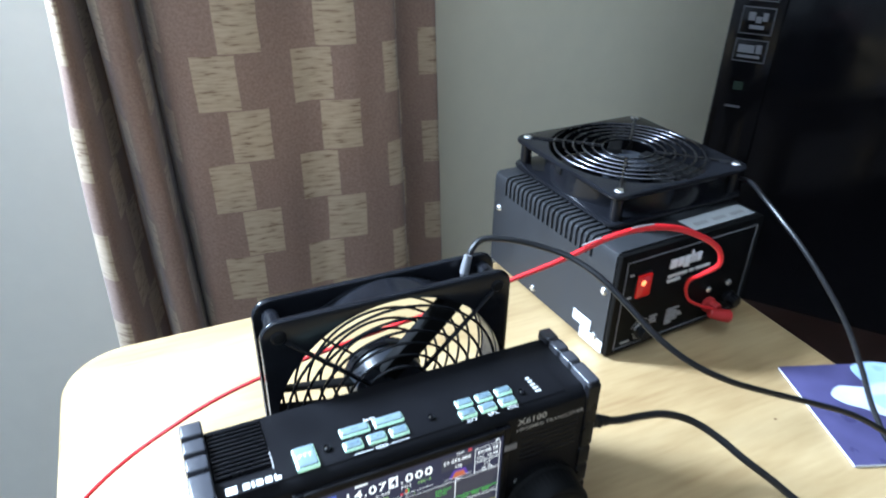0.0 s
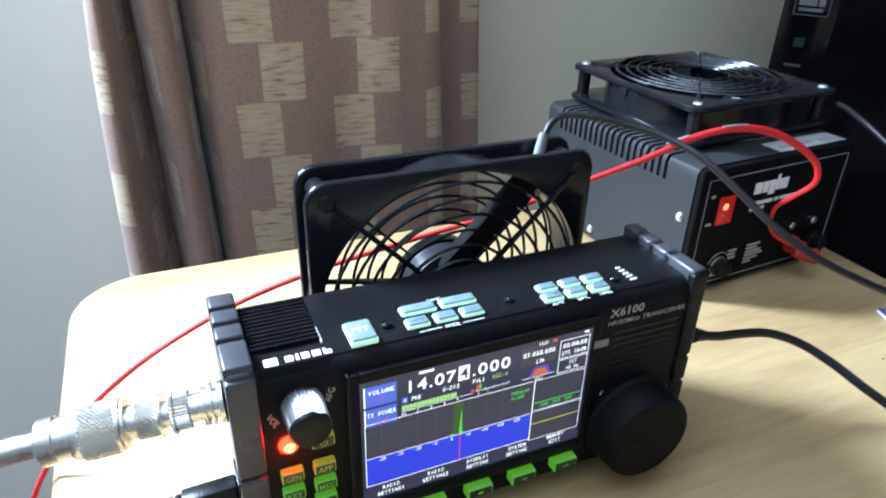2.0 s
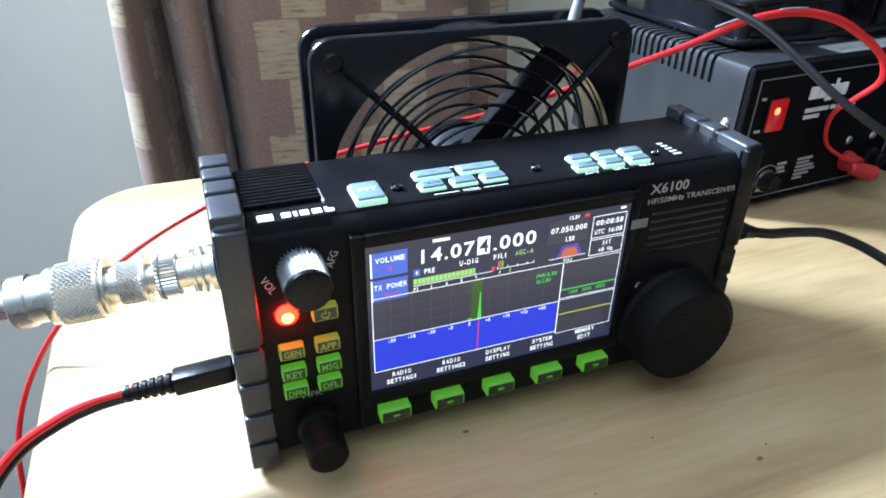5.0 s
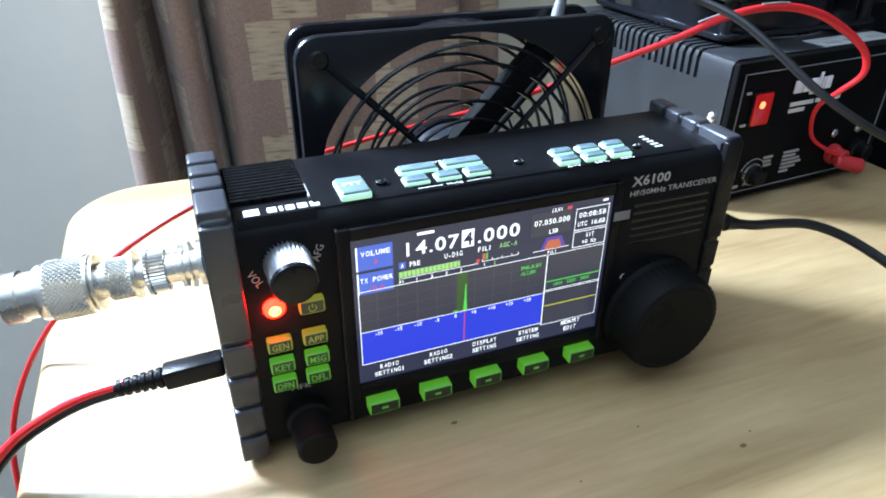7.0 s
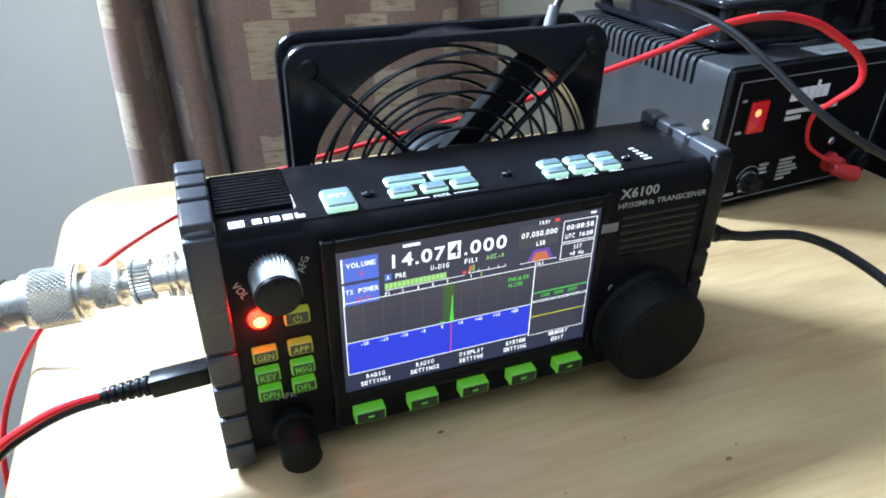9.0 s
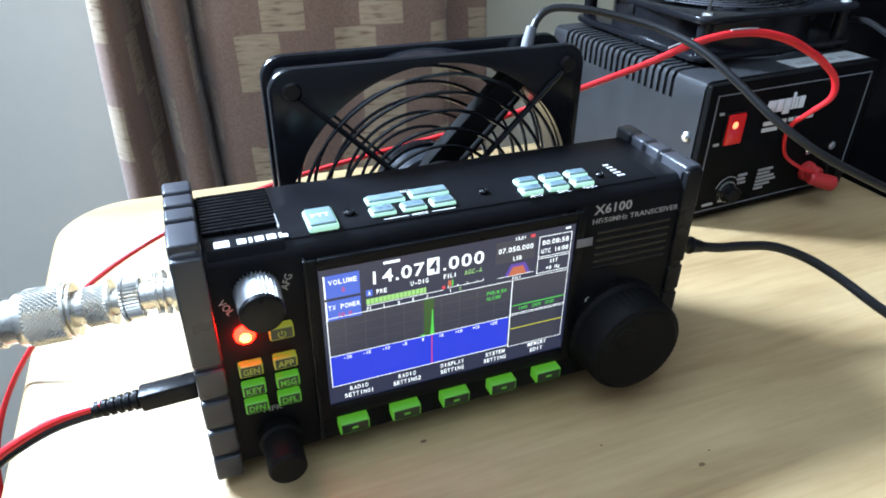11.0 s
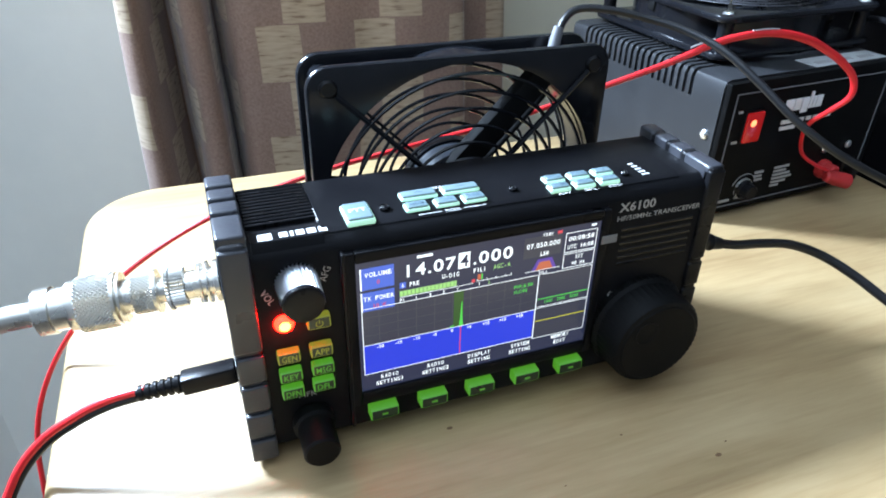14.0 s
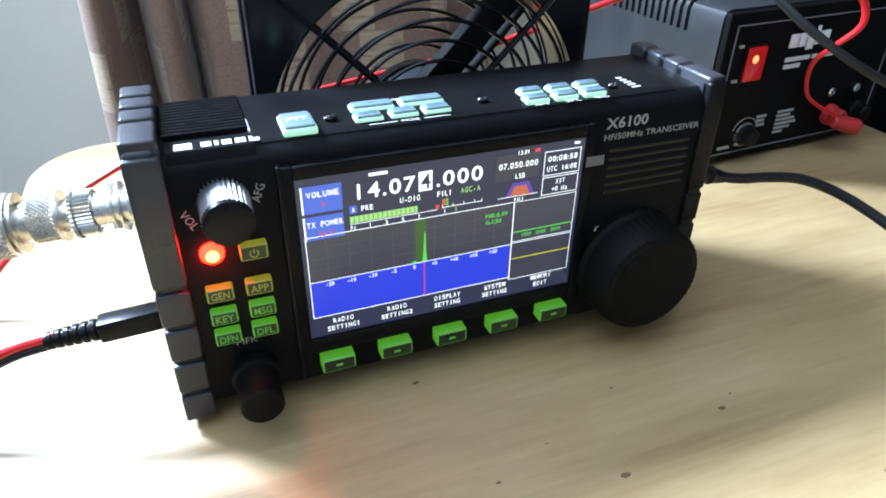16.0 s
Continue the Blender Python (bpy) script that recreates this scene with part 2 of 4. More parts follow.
M_PANEL = plain("printed_black_panel", (0.004, 0.004, 0.004), 0.45, grain=1500, relief=0.1, spec=0.06)
M_BEZEL = plain("black_bezel", (0.006, 0.006, 0.007), 0.3, grain=1500, relief=0.05, spec=0.08)
M_KNOB = plain("soft_black_knob", (0.004, 0.004, 0.004), 0.5, grain=1800, relief=0.12, spec=0.10)
M_LEAF = plain("faint_green_print", (0.006, 0.022, 0.011), 0.5, vary=0.1, relief=0)
M_DULL_PRINT = plain("dull_grey_print", (0.16, 0.16, 0.17), 0.5, vary=0.1, relief=0)
M_FAINT = plain("faint_grey_print", (0.07, 0.07, 0.075), 0.5, vary=0.1, relief=0)
M_BLADE = plain("dull_black_plastic", (0.004, 0.004, 0.004), 0.7, grain=700, relief=0.05, spec=0.15)
# bluish grey puts the highlight on the black hub into its colour
M_HUB = plain("hub_label_sheen", (0.03, 0.034, 0.042), 0.3, vary=0.35, relief=0.05)
M_FANBODY = plain("fan_plastic", (0.008, 0.0085, 0.0105), 0.17, grain=700, relief=0.04, spec=0.24)
M_STEEL_COVER = plain("grey_hammered_cover", (0.026, 0.027, 0.029), 0.44, 0.05, grain=1400, vary=0.12, relief=0.35, spec=0.26)
M_NICKEL = knurled("nickel_plate", (0.72, 0.69, 0.63))
M_CHROME = knurled("bright_steel", (0.78, 0.78, 0.78))
M_DARKWIRE = knurled("dark_guard_wire", (0.10, 0.10, 0.11))
M_RED = plain("red_wire", (0.62, 0.015, 0.02), 0.35, vary=0.1, relief=0.03)
M_REDPLUG = plain("red_plug_plastic", (0.42, 0.02, 0.02), 0.45, vary=0.1)
M_GREYWIRE = plain("dark_cable", (0.008, 0.008, 0.009), 0.34, vary=0.15, relief=0.05, spec=0.35)
M_PRINT = plain("white_print", (0.62, 0.62, 0.6), 0.5, vary=0.05, relief=0)
M_KEYPRINT = plain("dark_key_print", (0.05, 0.09, 0.12), 0.4, vary=0.05, relief=0)
M_ALU = plain("satin_aluminium", (0.86, 0.87, 0.90), 0.34, 1.0, vary=0.04, relief=0.03)
M_PRINT_DIM = plain("grey_print", (0.34, 0.33, 0.32), 0.5, vary=0.05, relief=0)
M_STICKER = plain("paper_sticker", (0.75, 0.76, 0.78), 0.45, vary=0.04, relief=0.03)
M_SILVER_LABEL = plain("silver_label", (0.45, 0.46, 0.45), 0.4, 0.2, vary=0.08, relief=0.03)
M_BROWN_WOOD = plain("dark_brown_wood", (0.022, 0.010, 0.007), 0.4, vary=0.35)
M_KEYCAP = glow("mint_keycap", (0.46, 1.0, 0.72), 0.60, (0.42, 0.56, 0.50), 0.28)
M_KEYTOP = glow("mint_key_top", (0.42, 1.0, 0.75), 0.07, (0.125, 0.17, 0.195), 0.22)
M_KEYLIGHT = glow("green_key_light", (0.20, 0.85, 0.04), 0.30, (0.04, 0.12, 0.03), 0.4)
M_KEYAMBER = glow("amber_key_light", (0.46, 0.54, 0.03), 0.34, (0.12, 0.11, 0.03), 0.4)
M_KEYFACE = plain("smoked_keycap", (0.010, 0.022, 0.010), 0.3, vary=0.1, relief=0.05)
M_LED = glow("red_transmit_lamp", (1.0, 0.0016, 0.0004), 135.0, (0.5, 0.1, 0.1))
M_LEDCORE = glow("transmit_lamp_core", (1.0, 0.022, 0.0026), 230.0, (0.5, 0.1, 0.1))
M_ROCKER = glow("lit_red_rocker", (1.0, 0.008, 0.008), 0.22, (0.22, 0.008, 0.008), 0.2)
M_ROCKERHOT = glow("rocker_lamp", (1.0, 0.22, 0.08), 3.0, (0.5, 0.05, 0.03), 0.2)
M_SCREEN_BLACK = glow("screen_black", (0.020, 0.026, 0.060), 1.3, (0.006, 0.006, 0.008), 0.12)
M_SCREEN_SCOPE = glow("screen_scope", (0.036, 0.040, 0.062), 1.3, (0.006, 0.006, 0.008), 0.12)
M_SCREEN_BLUE = glow("screen_blue", (0.016, 0.036, 0.50), 1.6, (0.006, 0.006, 0.01), 0.12)
M_SCREEN_TAB = glow("screen_tab_blue", (0.06, 0.13, 0.60), 1.3, (0.006, 0.006, 0.01), 0.12)
M_SCREEN_WHITE = glow("screen_white", (0.85, 0.94, 1.0), 1.6, (0.006, 0.006, 0.01), 0.12)
M_SCREEN_LINE = glow("screen_grid", (0.11, 0.11, 0.12), 0.9, (0.006, 0.006, 0.01), 0.12)
M_SCREEN_GREEN = glow("screen_green", (0.12, 0.85, 0.12), 0.9, (0.006, 0.01, 0.006), 0.12)
M_SCREEN_LIME = glow("screen_lime", (0.45, 0.9, 0.3), 0.9, (0.006, 0.01, 0.006), 0.12)
M_SCREEN_DIMGREEN = glow("screen_dim_green", (0.05, 0.13, 0.035), 0.9, (0.006, 0.01, 0.006), 0.12)
M_SCREEN_YELLOW = glow("screen_yellow", (0.75, 0.75, 0.05), 0.9, (0.01, 0.01, 0.006), 0.12)
M_SCREEN_RED = glow("screen_red", (0.85, 0.08, 0.12), 0.9, (0.01, 0.006, 0.006), 0.12)
M_SCREEN_ORANGE = glow("screen_orange", (0.75, 0.2, 0.1), 0.8, (0.01, 0.006, 0.006), 0.12)
M_SCREEN_VIOLET = glow("screen_violet", (0.15, 0.08, 0.55), 0.8, (0.01, 0.006, 0.01), 0.12)
M_BOOK_NAVY = plain("booklet_navy", (0.055, 0.05, 0.12), 0.3, vary=0.25, relief=0.02)
M_BOOK_PALE = plain("booklet_pale_blue", (0.50, 0.56, 0.68), 0.3, vary=0.2, relief=0.02)
M_BOOK_SKY = plain("booklet_sky_blue", (0.30, 0.44, 0.58), 0.3, vary=0.2, relief=0.02)
M_PAPER = plain("paper_edge", (0.7, 0.7, 0.68), 0.7, vary=0.05)

# ---- world, window light ----
world = bpy.data.worlds.new("sky")
scene.world = world
world.use_nodes = True
wn = world.node_tree
sky = wn.nodes.new("ShaderNodeTexSky")
sky.sky_type, sky.sun_disc = "NISHITA", False
sky.sun_elevation, sky.sun_rotation = radians(25), radians(140)
wn.links.new(sky.outputs[0], wn.nodes["Background"].inputs[0])
wn.nodes["Background"].inputs[1].default_value = 0.1

# the window stands in the back of a canted bay, left of the curtain
WIN_X0, WIN_X1, WIN_Z0, WIN_Z1, BAY = -0.82, -0.40, 1.33, 1.78, 0.63
lamp = bpy.data.lights.new("window_daylight", "AREA")
lamp.shape, lamp.size, lamp.size_y = "RECTANGLE", WIN_X1 - WIN_X0 - 0.1, WIN_Z1 - WIN_Z0 - 0.1
lamp.energy, lamp.color = 204.0, (0.575, 0.75, 1.0)
lamp_ob = new("window_daylight", lamp)
lamp_ob.matrix_basis = pose((WIN_X0 + WIN_X1) / 2, BAY + 0.02, (WIN_Z0 + WIN_Z1) / 2, -90, 0, 0)

# ---- the room ----
BACK, RIGHT, FRONT, LEFT, HIGH, TH = 0.52, 3.0, -3.2, -1.75, 2.45, 0.15
CORNER, CANT = -0.03, -0.35


def wall(name, lo, hi, label, mat=None):
    return solid(name, box(lo, hi), mat or M_WALL, label, "wall", "structure", 0.3)


def slanted(name, x0, y0, x1, y1, label):
    """A wall between two plan points, its thickness behind it."""
    d = Vector((x1 - x0, y1 - y0, 0))
    m = Matrix.Translation((x0, y0, 0)) @ Matrix.Rotation(math.atan2(d.y, d.x), 4, "Z")
    return solid(name, box((0, 0, 0), (d.length, TH, HIGH), m=m), M_WALL, label, "wall", "structure", 0.3)


wall("wall_north", (CORNER, BACK, 0), (RIGHT, BACK + TH, HIGH), "pale beige painted plaster wall behind the curtain", M_BEIGE)
slanted("wall_bay_cant", CANT, BAY, CORNER, BACK, "pale painted slanting wall of the window bay")
slanted("wall_bay_cant_far", LEFT, BACK, -1.22, BAY, "pale painted slanting wall of the window bay")
# added to close the room unseen; their dark tone sets the fill
wall("wall_east", (RIGHT, FRONT, 0), (RIGHT + TH, BACK + TH, HIGH), "unseen plaster side wall, darkened to limit the fill light", M_FAR_WALL)
wall("wall_south", (LEFT - TH, FRONT - TH, 0), (RIGHT + TH, FRONT, HIGH), "unseen plaster end wall, darkened to limit the fill light", M_FAR_WALL)
wall("wall_west", (LEFT - TH, FRONT, 0), (LEFT, BACK + TH, HIGH), "unseen plaster side wall, darkened to limit the fill light", M_FAR_WALL)
bm = bmesh.new()
add_box(bm, (-1.26, BAY, 0), (WIN_X0, BAY + TH, HIGH))
add_box(bm, (WIN_X1, BAY, 0), (CANT + 0.05, BAY + TH, HIGH))
add_box(bm, (WIN_X0, BAY, 0), (WIN_X1, BAY + TH, WIN_Z0))
add_box(bm, (WIN_X0, BAY, WIN_Z1), (WIN_X1, BAY + TH, HIGH))
solid("wall_bay_back", bm, M_WALL, "pale painted wall with the window opening", "wall", "structure", 0.3)
solid("floor", box((LEFT - TH, FRONT - TH, -0.1), (RIGHT + TH, BAY + TH, 0)), M_FLOOR, "dark brown carpeted floor", "floor", "structure")
solid("ceiling", box((LEFT - TH, FRONT - TH, HIGH), (RIGHT + TH, BAY + TH, HIGH + 0.1)), M_CEIL, "white painted ceiling", "ceiling", "structure")

window = thing("window_1", "white framed daylight window in the bay", "window", ((WIN_X0 + WIN_X1) / 2, BAY + 0.09, WIN_Z0), kind="structure")
hw, hh = (WIN_X1 - WIN_X0) / 2, WIN_Z1 - WIN_Z0
for lo, hi in (((-hw, -0.03, 0), (-hw + 0.04, 0.03, hh)), ((hw - 0.04, -0.03, 0), (hw, 0.03, hh)), ((-hw + 0.04, -0.03, 0), (hw - 0.04, 0.03, 0.04)), ((-hw + 0.04, -0.03, hh - 0.04), (hw - 0.04, 0.03, hh))):
    part("window_frame", box(lo, hi, 0.003), M_WHITE, window)
pane = part("pane", box((-hw + 0.04, -0.003, 0.04), (hw - 0.04, 0.003, hh - 0.04)), M_GLASS, window)
pane.visible_shadow = False

# ---- the curtain ----
# fold lines in millimetres: x near the lamp's height, x at the table's foot, depth y; the pleats lean
FOLDS = ((-70, -82, 441), (-80, -93, 428), (-79, -91, 413), (-73, -78, 404), (-67, -68, 418), (-61, -56, 460), (-55, -46, 488),
         (-51, -40, 436), (-45, -34, 410), (-37, -25, 404), (-28, -16, 411), (-21, -10, 446), (-15, -6, 488), (-9, -2, 432), (1, 8, 412),
         (30, 36, 404), (75, 79, 402), (112, 114, 406), (150, 156, 402), (186, 198, 406), (197, 211, 416), (202, 216, 440), (222, 238, 454), (252, 267, 448))
SEAM = 14               # fold line at which the flat breadth of cloth begins


def curtain():
    high = smooth_path([(x / 1000, y / 1000, 0) for x, _, y in FOLDS], 8)
    low = smooth_path([(x / 1000, y / 1000, 0) for _, x, y in FOLDS], 8)
    run = [0.0]
    for a, b in zip(high, high[1:]):
        run.append(run[-1] + (b - a).length)
    start = run[SEAM * 8]
    bm = bmesh.new()
    uv = bm.loops.layers.uv.new("cloth")
    rows, grid, z0, z1 = 90, [], 0.06, 2.2
    for j in range(rows + 1):
        z = z0 + (z1 - z0) * j / rows
        lean = max(-0.7, min(2.0, (z - 0.63) / 0.32))
        row = []
        for i, (p, q) in enumerate(zip(high, low)):
            s = run[i]
            rim = 1.0 + 1.0 * math.exp(-s / 0.02) + 1.6 * math.exp(-(run[-1] - s) / 0.03)
            sway = rim * 0.004 * noise.noise(Vector((s * 9, z * 2.6, 0))) + 0.0032 * noise.noise(Vector((s * 25, z * 7, 3)))
            sway += 0.0012 * noise.noise(Vector((s * 60, z * 24, 7)))
            row.append(bm.verts.new((q.x + (p.x - q.x) * lean + 0.45 * sway, p.y + sway, z)))
        grid.append(row)
    for j in range(rows):
        for i in range(len(high) - 1):
            f = bm.faces.new((grid[j][i], grid[j][i + 1], grid[j + 1][i + 1], grid[j + 1][i]))
            for lp, (a, b) in zip(f.loops, ((i, j), (i + 1, j), (i + 1, j + 1), (i, j + 1))):
                lp[uv].uv = (run[a] - start, z0 + (z1 - z0) * b / rows)
    ob = thing("curtain", "brown curtain with staggered tan woven squares, hanging in folds", "curtain", (0.08, 0.43, 0.06))
    cloth = part("cloth", bm, M_CLOTH, ob, smooth=3.2, local=False)
    so = cloth.modifiers.new("thickness", "SOLIDIFY")
    so.thickness, so.offset = 0.0012, 0
    part("rail", tube([(-0.12, 0.43, 2.22), (0.45, 0.43, 2.22)], 0.012, 12), M_WHITE, ob, "white curtain rail", local=False)
    for x in (0.02, 0.42):
        part("bracket", box((x - 0.01, 0.43, 2.20), (x + 0.01, BACK, 2.24), 0.002), M_WHITE, ob, local=False)


curtain()

# ---- the table ----
def rounded_slab(x0, x1, y0, y1, z0, z1, r, edge, seg=12):
    bm = bmesh.new()
    pts = []
    for cx, cy, a0 in ((x1 - r, y1 - r, 0), (x0 + r, y1 - r, 90), (x0 + r, y0 + r, 180), (x1 - r, y0 + r, 270)):
        for k in range(seg + 1):
            a = radians(a0 + 90 * k / seg)
            pts.append((cx + r * math.cos(a), cy + r * math.sin(a), a))
    levels = [(z0, edge), (z0 + edge * 0.3, edge * 0.3), (z0 + edge, 0), (z1 - edge, 0), (z1 - edge * 0.62, edge * 0.08), (z1 - edge * 0.3, edge * 0.3), (z1 - edge * 0.08, edge * 0.62), (z1, edge)]
    rings = [[bm.verts.new((x - d * math.cos(a), y - d * math.sin(a), z)) for x, y, a in pts] for z, d in levels]
    n = len(pts)
    for a, b in zip(rings, rings[1:]):
        for i in range(n):
            j = (i + 1) % n
            bm.faces.new((a[i], a[j], b[j], b[i]))
    bm.faces.new(rings[0][::-1])
    bm.faces.new(rings[-1])
    return bm


table = thing("table", "small varnished pine table with rounded corners", "table", (0.13, -0.02, 0))
part("tabletop", rounded_slab(-0.1125, 0.383, -0.36, 0.250, TOP - 0.022, TOP, 0.042, 0.006), M_PINE, table, "pale varnished pine top with small knots", smooth=0.9, local=False)
for x in (-0.07, 0.335):
    for y in (-0.31, 0.195):
        part("leg", box((x - 0.02, y - 0.02, 0), (x + 0.02, y + 0.02, TOP - 0.022), 0.004), M_PINE, table, local=False)
for lo, hi in (((-0.05, 0.185, TOP - 0.09), (0.315, 0.205, TOP - 0.022)), ((-0.05, -0.32, TOP - 0.09), (0.315, -0.30, TOP - 0.022)),
               ((-0.08, -0.29, TOP - 0.09), (-0.06, 0.175, TOP - 0.022)), ((0.325, -0.29, TOP - 0.09), (0.345, 0.175, TOP - 0.022))):
    part("apron", box(lo, hi, 0.002), M_PINE, table, local=False)
for x, y, r in ((121, -50.5, 1.0), (31, -5, 0.9), (76, -62.5, 1.2), (296, 10, 0.9), (40, -52, 0.6), (150, -88, 0.8), (214, -60, 0.7), (128, -46, 0.4), (92, -30, 0.4), (60, -44, 0.35)):
    k = lathe([(0, r / 1000), (0.0002, r / 1000 * 0.9)], (x / 1000, y / 1000, TOP - 0.00005), (0, 0, 1), 9)
    k.transform(Matrix.Translation((x / 1000, y / 1000, 0)) @ Matrix.Diagonal((1.5, 0.8, 1, 1)) @ Matrix.Translation((-x / 1000, -y / 1000, 0)))
    part("knot", k, M_KNOT, table, "small dark knot in the pine", local=False)

# ---- furniture beside the table ----
LOW = 0.578             # height of the cabinet that carries the tower
side = thing("side_cabinet", "dark brown wooden cabinet beside the table", "cabinet", (0.85, 0.3, 0))
part("body", box((0.42, -0.25, 0.06), (1.35, BACK - 0.03, LOW - 0.025), 0.004), M_BROWN_WOOD, side, local=False)
part("top", box((0.405, -0.27, LOW - 0.025), (1.37, BACK - 0.02, LOW), 0.005), M_BROWN_WOOD, side, local=False)
part("plinth", box((0.45, -0.2, 0), (1.3, BACK - 0.05, 0.06)), M_BROWN_WOOD, side, local=False)

tower = thing("computer_tower", "tall glossy black computer tower with printed badges", "computer", (0.562, 0.365, LOW), -52)
part("case", box((0.0, 0.004, 0.004), (0.42, 0.13, 0.645), 0.004), M_GLOSS, tower)
part("front_strip", box((0.0, 0.0, 0.0), (0.051, 0.0045, 0.645), 0.001), M_GLOSS, tower)
part("glossy_panel", box((0.052, -0.002, 0.0), (0.42, 0.0045, 0.645), 0.001), M_GLOSS, tower, "mirror-like glossy black front panel")
for x in (0.02, 0.38):
    part("foot", box((x, 0.02, 0.0), (x + 0.02, 0.11, 0.005)), M_RUBBER, tower)


def badge(x0, x1, z0, z1, lines):
    b = part("badge", box((x0, -0.0006, z0), (x1, 0.0002, z1), 0.0002), M_GLOSS, tower, "printed badge with a pale outline")
    w = 0.0012
    for lo, hi in (((x0, z0), (x1, z0 + w)), ((x0, z1 - w), (x1, z1)), ((x0, z0 + w), (x0 + w, z1 - w)), ((x1 - w, z0 + w), (x1, z1 - w))):
        part("outline", box((lo[0], -0.0010, lo[1]), (hi[0], -0.0006, hi[1])), M_FAINT, b)
    for u0, u1, v0, v1 in lines:
        part("print", box((x0 + (x1 - x0) * u0, -0.0011, z0 + (z1 - z0) * v0), (x0 + (x1 - x0) * u1, -0.0006, z0 + (z1 - z0) * v1)), M_DULL_PRINT, b)


badge(0.010, 0.043, 0.2880, 0.3120, ((0.12, 0.62, 0.40, 0.74), (0.66, 0.84, 0.40, 0.78), (0.14, 0.82, 0.18, 0.30)))
badge(0.010, 0.043, 0.3170, 0.3450, ((0.22, 0.42, 0.5, 0.8), (0.45, 0.62, 0.42, 0.66), (0.64, 0.80, 0.5, 0.8), (0.3, 0.74, 0.2, 0.34)))
badge(0.010, 0.043, 0.3510, 0.3790, ((0.15, 0.8, 0.3, 0.7),))
part("print", box((0.014, -0.0006, 0.2370), (0.030, 0.0002, 0.2395)), M_FAINT, tower)
part("print", box((0.018, -0.0006, 0.2570), (0.028, 0.0002, 0.2660)), M_LEAF, tower, "faint green leaf mark")

# ---- fans ----
def flange(half, corner, hole, y0, y1, n=288):
    """A square plate with rounded corners and a round hole, standing in x-z."""
    bm = bmesh.new()
    outer, inner = [], []
    for k in range(n):
        a = 2 * math.pi * k / n + math.pi / n
        c, s = math.cos(a), math.sin(a)
        d = half / max(abs(c), abs(s))
        x, z = d * c, d * s
        lim = half - corner
        if abs(x) > lim and abs(z) > lim:
            cx, cz = math.copysign(lim, x), math.copysign(lim, z)
            b = c * cx + s * cz
            d = b + math.sqrt(max(0, b * b - (cx * cx + cz * cz - corner * corner)))
            x, z = d * c, d * s
        outer.append((x, z))
        inner.append((hole * c, hole * s))
    rings = []
    e = 0.0015
    for pts, y, k in ((inner, y0, 1), (outer, y0, 1 - e / half), (outer, y0 + e * 0.3, 1 - e * 0.3 / half), (outer, y0 + e, 1), (outer, y1 - e, 1), (outer, y1 - e * 0.3, 1 - e * 0.3 / half), (outer, y1, 1 - e / half), (inner, y1, 1)):
        rings.append([bm.verts.new((x * k, y, z * k + half)) for x, z in pts])
    rings.append(rings[0])
    for a, b in zip(rings, rings[1:]):
        for i in range(n):
            j = (i + 1) % n
            bm.faces.new((a[i], a[j], b[j], b[i]))
    return bm


